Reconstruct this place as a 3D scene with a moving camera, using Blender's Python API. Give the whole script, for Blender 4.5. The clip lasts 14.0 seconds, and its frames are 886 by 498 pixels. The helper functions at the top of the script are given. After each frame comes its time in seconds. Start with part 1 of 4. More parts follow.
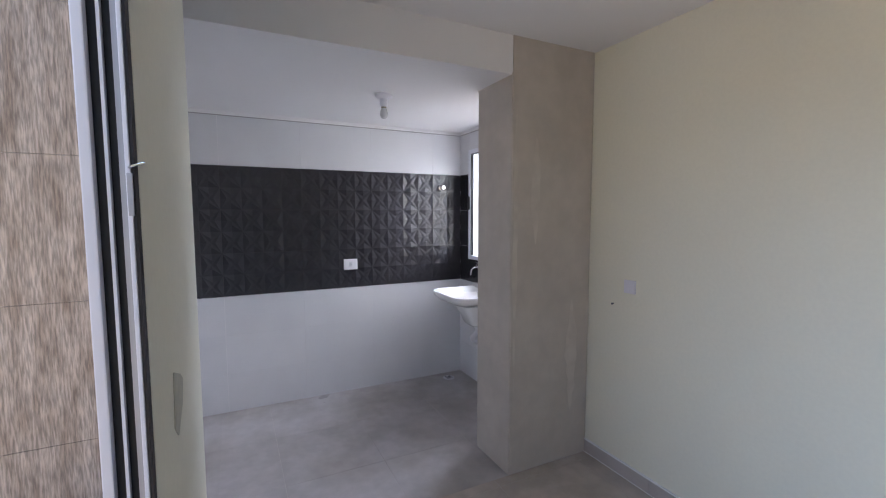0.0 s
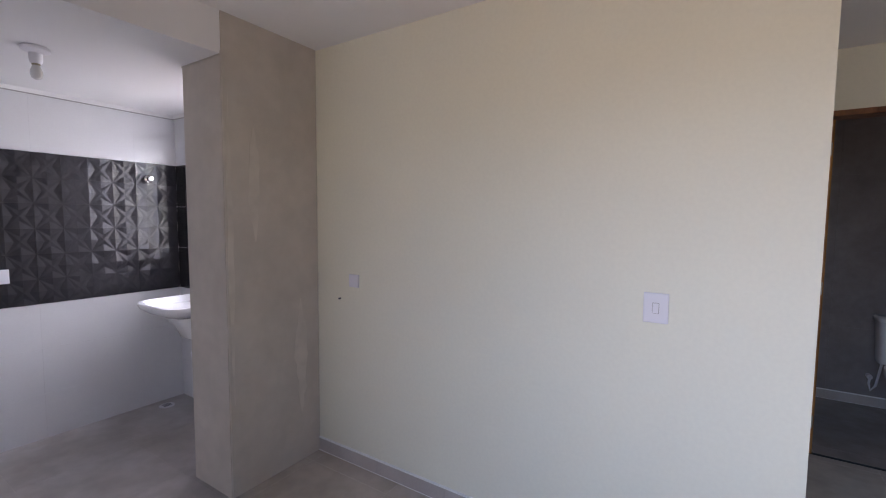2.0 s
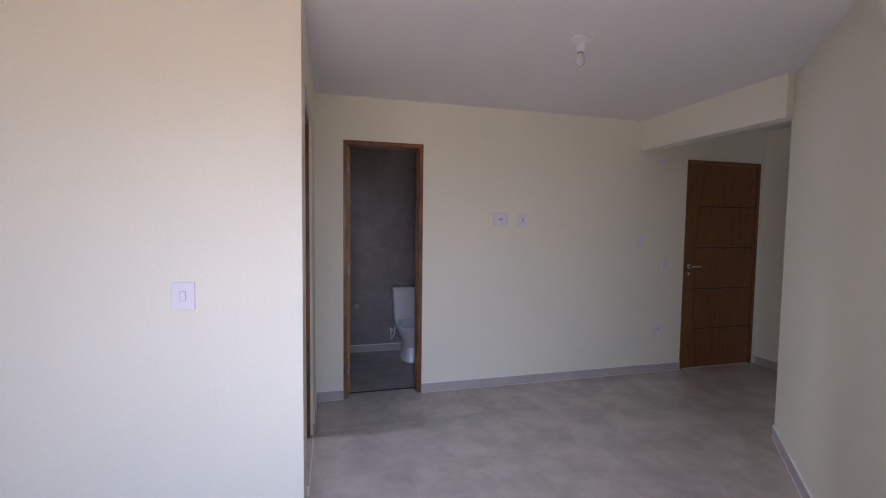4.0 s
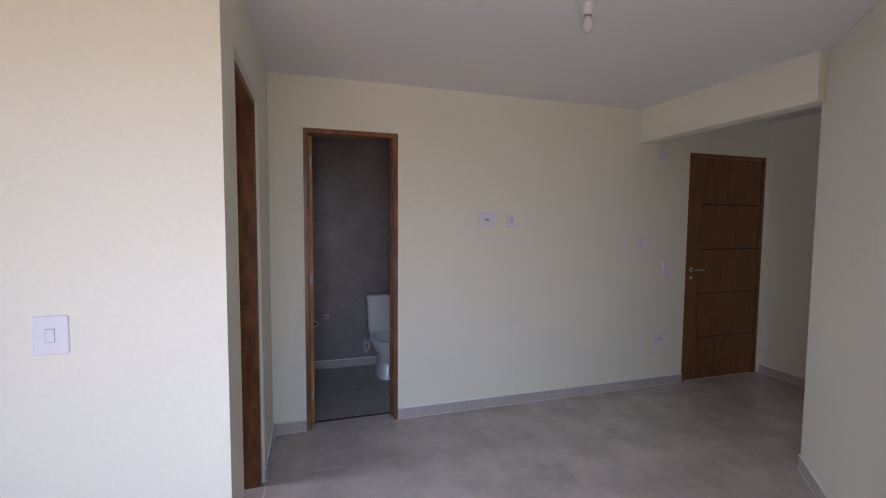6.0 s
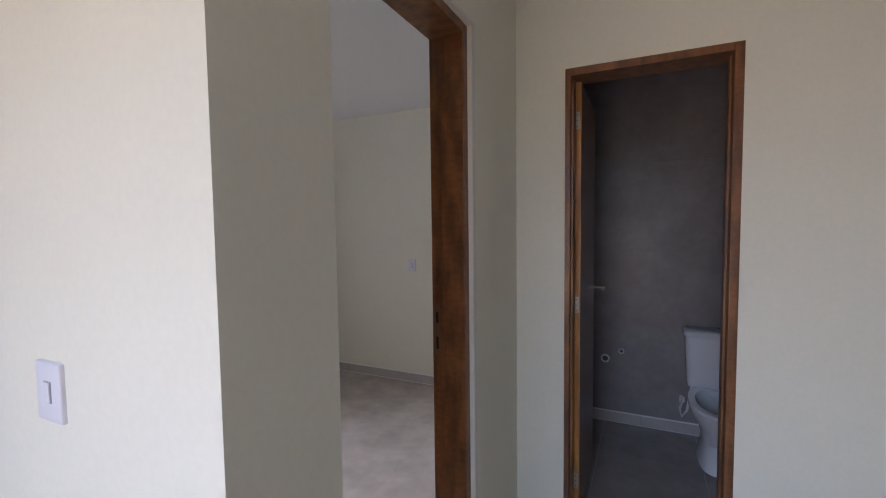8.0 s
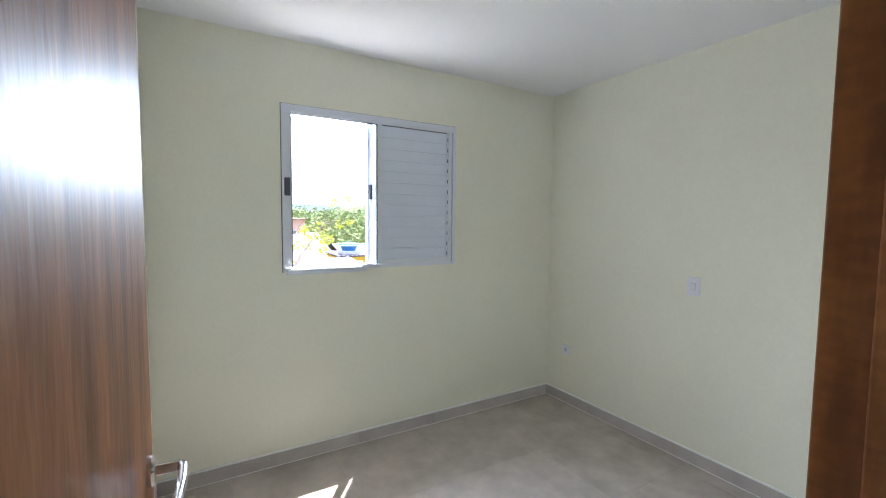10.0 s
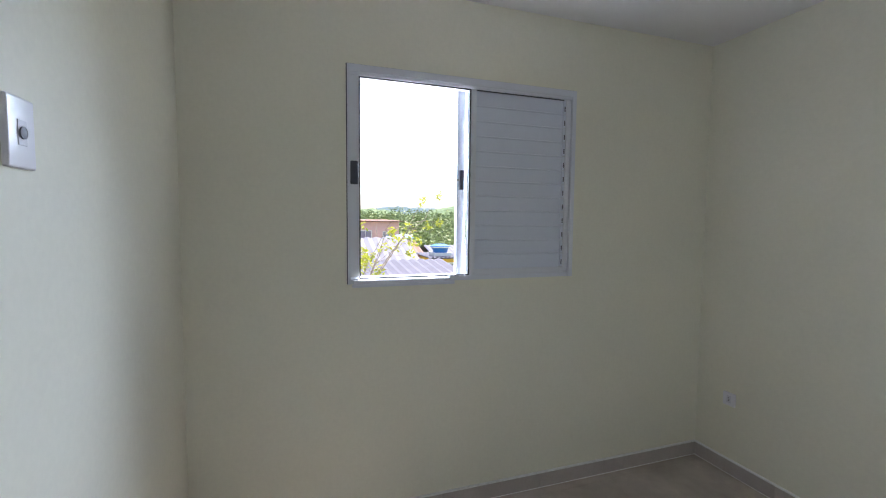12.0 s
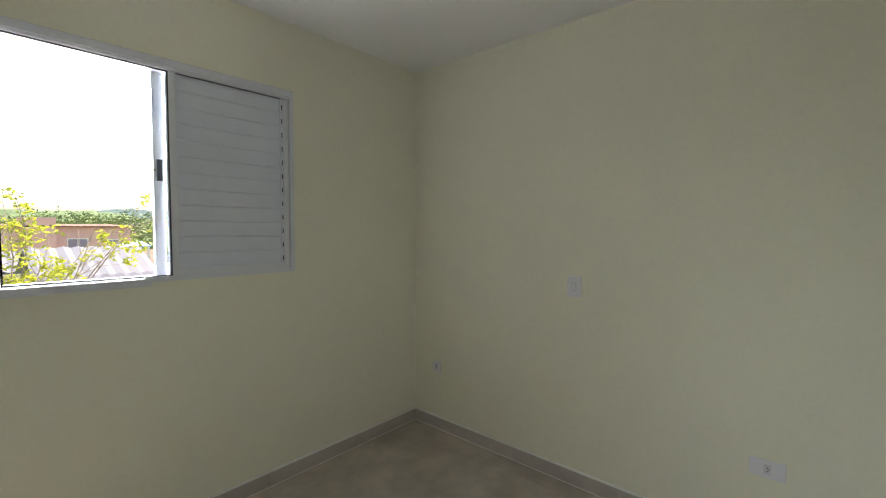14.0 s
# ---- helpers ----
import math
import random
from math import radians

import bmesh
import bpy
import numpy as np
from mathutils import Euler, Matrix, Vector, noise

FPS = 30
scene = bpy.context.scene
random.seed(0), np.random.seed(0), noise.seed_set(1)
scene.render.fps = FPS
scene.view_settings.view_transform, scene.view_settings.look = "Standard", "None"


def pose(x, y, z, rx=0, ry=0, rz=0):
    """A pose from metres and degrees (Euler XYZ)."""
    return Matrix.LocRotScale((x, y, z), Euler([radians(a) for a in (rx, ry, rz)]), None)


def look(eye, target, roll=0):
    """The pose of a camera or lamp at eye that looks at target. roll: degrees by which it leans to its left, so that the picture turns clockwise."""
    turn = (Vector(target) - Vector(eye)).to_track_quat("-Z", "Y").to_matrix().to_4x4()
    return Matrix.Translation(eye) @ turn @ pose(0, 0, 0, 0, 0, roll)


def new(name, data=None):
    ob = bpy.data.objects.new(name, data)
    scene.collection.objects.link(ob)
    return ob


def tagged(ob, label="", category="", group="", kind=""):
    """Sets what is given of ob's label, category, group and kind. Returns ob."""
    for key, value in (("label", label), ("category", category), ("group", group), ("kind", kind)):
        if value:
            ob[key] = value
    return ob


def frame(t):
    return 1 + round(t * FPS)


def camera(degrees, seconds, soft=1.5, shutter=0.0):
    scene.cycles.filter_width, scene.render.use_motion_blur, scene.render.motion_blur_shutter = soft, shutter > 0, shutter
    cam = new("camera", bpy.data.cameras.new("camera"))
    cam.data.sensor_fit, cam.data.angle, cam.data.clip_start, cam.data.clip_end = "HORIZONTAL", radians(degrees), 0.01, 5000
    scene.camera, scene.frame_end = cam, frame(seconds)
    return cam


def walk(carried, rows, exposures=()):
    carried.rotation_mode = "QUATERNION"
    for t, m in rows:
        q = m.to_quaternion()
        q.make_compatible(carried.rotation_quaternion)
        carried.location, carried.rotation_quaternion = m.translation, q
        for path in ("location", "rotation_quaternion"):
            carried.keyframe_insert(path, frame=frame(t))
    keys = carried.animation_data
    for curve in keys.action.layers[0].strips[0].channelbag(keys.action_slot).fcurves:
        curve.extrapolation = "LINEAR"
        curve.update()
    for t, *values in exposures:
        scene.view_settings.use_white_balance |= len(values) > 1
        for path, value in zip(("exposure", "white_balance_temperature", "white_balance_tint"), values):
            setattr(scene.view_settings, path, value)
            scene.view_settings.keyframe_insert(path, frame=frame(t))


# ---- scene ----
cam = camera(92.0, 14.0, soft=1.1)
PATH = [
    (0, (-0.399, -1.986, 1.522), (-2.188, -1.108, 1.359), -0.1),
    (0.5, (-0.443, -1.946, 1.519), (-2.202, -1.009, 1.36), 0.1),
    (1, (-0.424, -1.896, 1.496), (-2.054, -0.745, 1.353), 0.4),
    (1.5, (-0.374, -1.854, 1.481), (-1.78, -0.438, 1.343), 0.5),
    (2, (-0.293, -1.816, 1.484), (-1.366, -0.135, 1.34), 0.5),
    (2.5, (-0.174, -1.799, 1.485), (-0.88, 0.066, 1.343), 0.6),
    (3, (-0.041, -1.861, 1.476), (-0.286, 0.12, 1.342), 0.8),
    (3.5, (0.065, -1.947, 1.461), (0.233, 0.042, 1.342), 0.8),
    (4, (0.122, -2.0, 1.457), (0.63, -0.069, 1.344), 0.7),
    (4.2, (0.14, -1.999, 1.473), (0.731, -0.092, 1.351), 1.0),
    (6.3, (0.34, -1.431, 1.491), (0.921, 0.478, 1.365), 0.2),
    (6.5, (0.409, -1.349, 1.457), (0.848, 0.6, 1.354), 0.0),
    (7, (0.514, -1.087, 1.485), (0.515, 0.909, 1.354), -0.1),
    (7.5, (0.553, -0.792, 1.475), (0.133, 1.159, 1.342), -0.1),
    (8, (0.549, -0.408, 1.457), (-0.304, 1.397, 1.34), -0.7),
    (8.2, (0.534, -0.291, 1.456), (-0.473, 1.434, 1.338), -0.4),
    (8.4, (0.452, -0.151, 1.468), (-0.67, 1.499, 1.333), -0.5),
    (8.5, (0.42, -0.102, 1.467), (-0.752, 1.512, 1.324), -0.5),
    (9, (0.311, 0.138, 1.454), (-1.119, 1.531, 1.319), -0.0),
    (9.2, (0.276, 0.217, 1.454), (-1.255, 1.498, 1.323), 0.4),
    (10.25, (-0.045, 0.415, 1.475), (-1.79, 1.37, 1.33), 0.5),
    (11.3, (-0.352, 0.52, 1.489), (-2.24, 1.159, 1.327), 0.7),
    (11.5, (-0.45, 0.541, 1.456), (-2.338, 1.188, 1.318), 0.5),
    (12, (-0.619, 0.65, 1.439), (-2.509, 1.292, 1.308), 0.5),
    (12.5, (-0.648, 0.799, 1.451), (-2.543, 1.423, 1.303), 0.6),
    (13, (-0.62, 0.893, 1.404), (-2.408, 1.784, 1.304), 0.4),
    (13.5, (-0.519, 0.882, 1.401), (-2.076, 2.133, 1.303), 0.4),
    (14, (-0.4, 0.815, 1.393), (-1.718, 2.315, 1.294), 0.3),
]
EXPOSURES = [(0, 1.80, 6200, 22), (1.5, 1.77, 6450, 28), (2.5, 1.77, 6350, 30), (3, 1.82, 6350, 32), (4.2, 2.25, 6350, 35), (6.3, 2.26, 6400, 31), (7.5, 2.26, 6350, 30), (8.4, 2.50, 6350, 27),
             (9, 3.42, 6400, 16), (9.2, 3.48, 6250, 15), (11.3, 2.74, 5950, 16), (12.5, 2.46, 6300, 19), (13.2, 2.48, 6800, 17), (14, 2.45, 6950, 11)]
walk(cam, [(t, look(eye, target, roll)) for t, eye, target, roll in PATH], EXPOSURES)

# ---- daylight ----
SUN_TRAVEL = Vector((0.30, -0.22, -1.0)).normalized()
world = bpy.data.worlds.new("daylight")
scene.world = world
world.use_nodes = True
wn = world.node_tree
wn.nodes.clear()
sky = wn.nodes.new("ShaderNodeTexSky")
sky.sky_type = "NISHITA"
sky.sun_disc = False
sky.sun_elevation = math.asin(-SUN_TRAVEL.z)
sky.sun_rotation = math.atan2(-SUN_TRAVEL.x, -SUN_TRAVEL.y)
sky.dust_density = 2.5
sky_bg = wn.nodes.new("ShaderNodeBackground")
sky_bg.inputs["Strength"].default_value = 0.08
sky_out = wn.nodes.new("ShaderNodeOutputWorld")
wn.links.new(sky.outputs[0], sky_bg.inputs[0])
wn.links.new(sky_bg.outputs[0], sky_out.inputs[0])

sun = new("sun", bpy.data.lights.new("sun", "SUN"))
sun.data.energy = 2.6
sun.data.angle = radians(0.53)
sun.data.color = (1.0, 0.95, 0.88)
sun.matrix_world = look((0, 0, 12), Vector((0, 0, 12)) + SUN_TRAVEL)


def opening_lamp(name, eye, target, wide, high, power, colour):
    """An added area lamp that stands in for daylight through an opening."""
    lamp = new(name, bpy.data.lights.new(name, "AREA"))
    lamp.data.shape, lamp.data.size, lamp.data.size_y = "RECTANGLE", wide, high
    lamp.data.energy, lamp.data.color = power, colour
    lamp.matrix_world = look(eye, target)
    return lamp


balcony_light = opening_lamp("balcony_skylight", (-0.2, -3.3, 2.45), (1.9, 0.9, 0.6), 2.2, 0.7, 8.2, (0.40, 0.70, 1.0))
balcony_light.data.spread = radians(112)
# warm added lamp in place of sunlight bounced off the balcony floor
bounce_light = opening_lamp("balcony_bounce_light", (-0.3, -2.3, 0.85), (2.5, 1.5, 1.9), 1.5, 0.9, 1.05, (1.0, 0.93, 0.80))
bounce_light.data.spread = radians(98)
opening_lamp("bedroom_skylight", (-3.5, 1.26, 2.2), (-1.6, 1.15, 0.85), 1.5, 1.0, 37.0, (0.74, 0.87, 1.0))
opening_lamp("kitchen_skylight", (-3.25, 0.70, 2.0), (-3.25, -1.2, 0.95), 1.2, 0.95, 4.3, (0.95, 0.97, 1.0))


# ---- materials ----
def mat(name, base, rough=0.5, metal=0.0, second=None, grain=0.0, scale=8.0, fine=0.0, fine_scale=90.0,
        bump=0.0, bump_scale=200.0, stretch=(1, 1, 1), random_value=0.0, coat=0.0, spec=0.5, rough_var=0.0, island=False, detail=5, fine_stretch=None):
    """Paint-like surface: two noises for colour (large stains, fine grain), one for relief, in metres."""
    m = bpy.data.materials.new(name)
    m.use_nodes = True
    nt = m.node_tree
    N, L = nt.nodes, nt.links
    b = N["Principled BSDF"]
    b.inputs["Roughness"].default_value = rough
    b.inputs["Metallic"].default_value = metal
    b.inputs["Specular IOR Level"].default_value = spec
    b.inputs["Coat Weight"].default_value = coat
    b.inputs["Coat Roughness"].default_value = 0.12
    geo = N.new("ShaderNodeNewGeometry")
    mp = N.new("ShaderNodeMapping")
    mp.inputs["Scale"].default_value = stretch
    L.new(geo.outputs["Position"], mp.inputs["Vector"])

    mp2 = mp
    if fine_stretch:
        mp2 = N.new("ShaderNodeMapping")
        mp2.inputs["Scale"].default_value = fine_stretch
        L.new(geo.outputs["Position"], mp2.inputs["Vector"])

    def noise_at(s, detail, mapping=None):
        n = N.new("ShaderNodeTexNoise")
        n.inputs["Scale"].default_value = s
        n.inputs["Detail"].default_value = detail
        L.new((mapping or mp).outputs[0], n.inputs["Vector"])
        return n
    col = N.new("ShaderNodeMix")
    col.data_type = "RGBA"
    col.inputs["A"].default_value = (*base, 1)
    col.inputs["B"].default_value = (*(second or [c * 0.8 for c in base]), 1)
    n1 = noise_at(scale, detail)
    ramp = N.new("ShaderNodeMapRange")
    ramp.interpolation_type = "SMOOTHSTEP"
    ramp.inputs["From Min"].default_value, ramp.inputs["From Max"].default_value = 0.25, 0.75
    ramp.inputs["To Max"].default_value = grain
    L.new(n1.outputs["Fac"], ramp.inputs["Value"])
    L.new(ramp.outputs[0], col.inputs["Factor"])
    last = col.outputs["Result"]
    if fine or random_value:
        hsv = N.new("ShaderNodeHueSaturation")
        L.new(last, hsv.inputs["Color"])
        add = N.new("ShaderNodeMath")
        add.operation = "ADD"
        add.inputs[0].default_value, add.inputs[1].default_value = 1.0, 0.0
        if fine:
            n2 = noise_at(fine_scale, 3, mp2)
            r2 = N.new("ShaderNodeMapRange")
            r2.interpolation_type = "SMOOTHSTEP"
            r2.inputs["From Min"].default_value, r2.inputs["From Max"].default_value = 0.3, 0.7
            r2.inputs["To Min"].default_value, r2.inputs["To Max"].default_value = 1 - fine, 1 + fine
            L.new(n2.outputs["Fac"], r2.inputs["Value"])
            L.new(r2.outputs[0], add.inputs[0])
        if random_value:
            if island:
                src = geo.outputs["Random Per Island"]
            else:
                src = N.new("ShaderNodeObjectInfo").outputs["Random"]
            r3 = N.new("ShaderNodeMapRange")
            r3.inputs["To Min"].default_value, r3.inputs["To Max"].default_value = -random_value, random_value
            L.new(src, r3.inputs["Value"])
            L.new(r3.outputs[0], add.inputs[1])
        L.new(add.outputs[0], hsv.inputs["Value"])
        last = hsv.outputs["Color"]
    L.new(last, b.inputs["Base Color"])
    if rough_var:
        rr = N.new("ShaderNodeMapRange")
        rr.inputs["From Min"].default_value, rr.inputs["From Max"].default_value = 0.3, 0.7
        rr.inputs["To Min"].default_value, rr.inputs["To Max"].default_value = rough - rough_var, rough + rough_var
        L.new(n1.outputs["Fac"], rr.inputs["Value"])
        L.new(rr.outputs[0], b.inputs["Roughness"])
    if bump:
        bn = noise_at(bump_scale, 3)
        bp = N.new("ShaderNodeBump")
        bp.inputs["Strength"].default_value = bump
        bp.inputs["Distance"].default_value = 0.002
        L.new(bn.outputs["Fac"], bp.inputs["Height"])
        L.new(bp.outputs[0], b.inputs["Normal"])
    return m


PALE = mat("pale_yellow_paint", (0.85, 0.83, 0.70), 0.62, second=(0.82, 0.80, 0.68), grain=0.6, scale=2.2, fine=0.012, fine_scale=60, bump=0.05, bump_scale=260, spec=0.35)
WHITE = mat("white_ceiling_paint", (0.86, 0.85, 0.85), 0.75, second=(0.82, 0.81, 0.82), grain=0.5, scale=1.5, bump=0.1, bump_scale=220, spec=0.3)
PLASTER = mat("bare_grey_plaster", (0.60, 0.545, 0.49), 0.8, second=(0.47, 0.43, 0.385), grain=0.75, scale=2.6, fine=0.03, fine_scale=12, bump=0.3, bump_scale=120, spec=0.2, detail=4)
FILLER = mat("white_filler", (0.80, 0.77, 0.73), 0.85, grain=0.3, scale=20, bump=0.4, bump_scale=150)
CAULK = mat("white_caulk", (0.90, 0.90, 0.89), 0.7, grain=0.3, scale=20)
PORCELAIN = mat("beige_grey_porcelain", (0.56, 0.49, 0.435), 0.17, second=(0.43, 0.375, 0.325), grain=0.9, scale=4.2, fine=0.04, fine_scale=14, random_value=0.025, detail=3, rough_var=0.03)
SKIRT = mat("beige_grey_skirting", (0.53, 0.475, 0.45), 0.35, second=(0.44, 0.395, 0.37), grain=0.7, scale=6, fine=0.03, random_value=0.03)
GROUT = mat("light_grout", (0.62, 0.575, 0.53), 0.9, grain=0.4, scale=30)
SCREED = mat("dusty_grey_floor", (0.46, 0.44, 0.44), 0.34, second=(0.33, 0.295, 0.27), grain=0.9, scale=2.6, fine=0.06, fine_scale=11, random_value=0.02, rough_var=0.08, detail=4)
WTILE = mat("white_wall_tile", (0.73, 0.73, 0.745), 0.16, second=(0.67, 0.67, 0.69), grain=0.5, scale=3.5, fine=0.01, random_value=0.01)
BTILE = mat("black_relief_tile", (0.027, 0.026, 0.032), 0.17, second=(0.034, 0.033, 0.04), grain=0.5, scale=12, spec=0.6)
BATHTILE = mat("dark_grey_bath_tile", (0.30, 0.27, 0.265), 0.35, second=(0.23, 0.205, 0.202), grain=0.95, scale=4.2, fine=0.06, fine_scale=22, random_value=0.02, detail=6)
WOOD = mat("varnished_red_brown_wood", (0.285, 0.108, 0.033), 0.38, second=(0.10, 0.037, 0.013), grain=0.95, scale=6, fine=0.12, fine_scale=34, fine_stretch=(1.0, 1.0, 2.2), stretch=(4, 4, 0.9), bump=0.12, bump_scale=70, coat=0.15, detail=7)
VARNISH = mat("varnished_door_veneer", (0.285, 0.108, 0.033), 0.44, second=(0.12, 0.042, 0.014), grain=0.95, scale=5, fine=0.10, fine_scale=34, stretch=(4, 4, 0.7), bump=0.9, bump_scale=9, spec=0.2, detail=7)
DARKWOOD = mat("dark_brown_wood", (0.18, 0.073, 0.035), 0.3, second=(0.115, 0.044, 0.021), grain=0.9, scale=9, fine=0.12, fine_scale=60, stretch=(6, 6, 0.5), bump=0.1, bump_scale=70, coat=0.35)
PINE = mat("varnished_orange_pine", (0.54, 0.25, 0.062), 0.45, second=(0.27, 0.10, 0.027), grain=0.95, scale=7, fine=0.14, fine_scale=60, stretch=(7, 7, 0.55), bump=0.1, bump_scale=60, coat=0.1, spec=0.35, detail=7)
LEAFWOOD = mat("imbuia_door_veneer", (0.22, 0.088, 0.026), 0.34, second=(0.14, 0.056, 0.019), grain=0.8, scale=7, fine=0.08, fine_scale=50, stretch=(7, 7, 0.6), coat=0.2)
GROOVE = mat("dark_groove", (0.03, 0.014, 0.01), 0.7)
ALU = mat("white_aluminium", (0.74, 0.76, 0.82), 0.38, second=(0.72, 0.73, 0.77), grain=0.4, scale=15, spec=0.5)
SHUTTER = mat("white_shutter_aluminium", (0.72, 0.76, 0.86), 0.42, second=(0.68, 0.72, 0.83), grain=0.5, scale=9)
GAPGREY = mat("grey_gap_and_shade", (0.42, 0.40, 0.40), 0.8, grain=0.5, scale=20)
ALUGREY = mat("grey_aluminium", (0.42, 0.43, 0.46), 0.4, metal=0.3, grain=0.4, scale=20)
BLACKPL = mat("black_rubber", (0.012, 0.012, 0.014), 0.55, grain=0.3, scale=30)
GREYPL = mat("dark_grey_plastic", (0.07, 0.075, 0.10), 0.45, grain=0.3, scale=40)
PLASTIC = mat("white_plastic", (0.80, 0.79, 0.83), 0.32, second=(0.76, 0.75, 0.80), grain=0.3, scale=30)
PLASTIC2 = mat("offwhite_plastic", (0.66, 0.65, 0.70), 0.35, grain=0.2, scale=30)
CERAMIC = mat("glazed_white_ceramic", (0.80, 0.80, 0.80), 0.09, second=(0.76, 0.76, 0.77), grain=0.3, scale=6, coat=0.3)
CHROME = mat("chrome", (0.75, 0.75, 0.77), 0.1, metal=1.0, grain=0.2, scale=30)
STEEL = mat("zinc_steel", (0.40, 0.35, 0.27), 0.45, metal=0.75, grain=0.5, scale=60)
BRONZE = mat("tarnished_bronze", (0.20, 0.13, 0.085), 0.4, metal=0.6, grain=0.6, scale=60)
BULB = mat("frosted_bulb_glass", (0.86, 0.85, 0.84), 0.2, grain=0.1, scale=20)
BULB.node_tree.nodes["Principled BSDF"].inputs["Transmission Weight"].default_value = 0.2
WOODTILE = mat("wood_look_wall_tile", (0.50, 0.435, 0.36), 0.45, second=(0.27, 0.21, 0.155), grain=0.95, scale=5, fine=0.34, fine_scale=20, stretch=(1, 5, 0.8), fine_stretch=(1, 7, 0.75), random_value=0.06, bump=0.7, bump_scale=40, detail=8)
PATIO = mat("pale_patio_tile", (0.60, 0.51, 0.39), 0.6, second=(0.52, 0.44, 0.33), grain=0.7, scale=3, random_value=0.03)
EXTPAINT = mat("cream_exterior_paint", (0.72, 0.68, 0.58), 0.8, grain=0.5, scale=2)
EARTH = mat("dry_ground", (0.20, 0.19, 0.12), 0.95, second=(0.09, 0.14, 0.05), grain=1.0, scale=0.15, fine=0.1, fine_scale=2)
# greens lightened: haze and glare over the woods are in the colour
FOREST = mat("far_forest", (0.17, 0.22, 0.085), 0.9, second=(0.27, 0.30, 0.13), grain=1.0, scale=0.25, fine=0.3, fine_scale=1.5, random_value=0.25, island=True)
HILLWOOD = mat("wooded_hill", (0.06, 0.10, 0.035), 0.95, second=(0.10, 0.14, 0.05), grain=1.0, scale=0.3, fine=0.3, fine_scale=1.2)
# the blue of distant haze is mixed into this hill's colour
FARHILL = mat("hazy_far_hill", (0.05, 0.085, 0.085), 0.95, second=(0.04, 0.07, 0.065), grain=0.8, scale=0.05)
LEAF = mat("yellow_green_leaf", (0.20, 0.21, 0.028), 0.5, second=(0.12, 0.15, 0.02), grain=0.8, scale=3, random_value=0.25, island=True)
leaf_nodes, leaf_links = LEAF.node_tree.nodes, LEAF.node_tree.links
leaf_through = leaf_nodes.new("ShaderNodeBsdfTranslucent")
leaf_through.inputs["Color"].default_value = (0.42, 0.44, 0.05, 1)
leaf_mix = leaf_nodes.new("ShaderNodeMixShader")
leaf_mix.inputs[0].default_value = 0.55
leaf_links.new(leaf_nodes["Principled BSDF"].outputs[0], leaf_mix.inputs[1])
leaf_links.new(leaf_through.outputs[0], leaf_mix.inputs[2])
leaf_links.new(leaf_mix.outputs[0], leaf_nodes["Material Output"].inputs[0])
BARK = mat("grey_brown_bark", (0.24, 0.19, 0.145), 0.9, grain=0.8, scale=12, bump=0.5, bump_scale=40)
SALMON = mat("salmon_render", (0.66, 0.42, 0.34), 0.85, second=(0.56, 0.36, 0.29), grain=0.7, scale=0.8)
ROOFWHITE = mat("pale_sheet_roof", (0.11, 0.107, 0.125), 0.5, second=(0.068, 0.065, 0.082), grain=0.6, scale=0.7)
ROOFGREY = mat("grey_fibre_cement_roof", (0.085, 0.082, 0.10), 0.8, second=(0.06, 0.058, 0.072), grain=0.8, scale=1.2)
ROOFCLAY = mat("clay_tile_roof", (0.20, 0.11, 0.075), 0.85, grain=0.7, scale=1.0)
YELLOW = mat("yellow_house_paint", (0.65, 0.40, 0.05), 0.8, grain=0.4, scale=1)
TARP = mat("pale_blue_sheet", (0.22, 0.42, 0.66), 0.5, grain=0.4, scale=2)
BLUE = mat("blue_polyethylene", (0.03, 0.16, 0.42), 0.4, grain=0.3, scale=2)
DARKGLASS = mat("dark_far_window", (0.22, 0.21, 0.25), 0.15, grain=0.3, scale=2)
BATHFLOOR = mat("brown_grey_bath_floor_tile", (0.40, 0.345, 0.315), 0.25, second=(0.31, 0.265, 0.24), grain=0.85, scale=4.5, fine=0.05, fine_scale=14, detail=3)
SCUFF = mat("grey_wall_scuff", (0.58, 0.56, 0.47), 0.8, grain=0.6, scale=20)


# ---- mesh helpers ----
def box(bm, x0, x1, y0, y1, z0, z1, bevel=0.0, turn=None):
    r = bmesh.ops.create_cube(bm, size=1.0)
    m = Matrix.Translation(((x0 + x1) / 2, (y0 + y1) / 2, (z0 + z1) / 2)) @ Matrix.Diagonal((abs(x1 - x0), abs(y1 - y0), abs(z1 - z0), 1))
    bmesh.ops.transform(bm, matrix=m, verts=r["verts"])
    if bevel:
        edges = list({e for v in r["verts"] for e in v.link_edges})
        q = bmesh.ops.bevel(bm, geom=edges, offset=bevel, segments=2, profile=0.6, affect="EDGES")
    return bm


def boxes(*rows, bevel=0.0):
    bm = bmesh.new()
    for row in rows:
        box(bm, *row, bevel=bevel)
    return bm


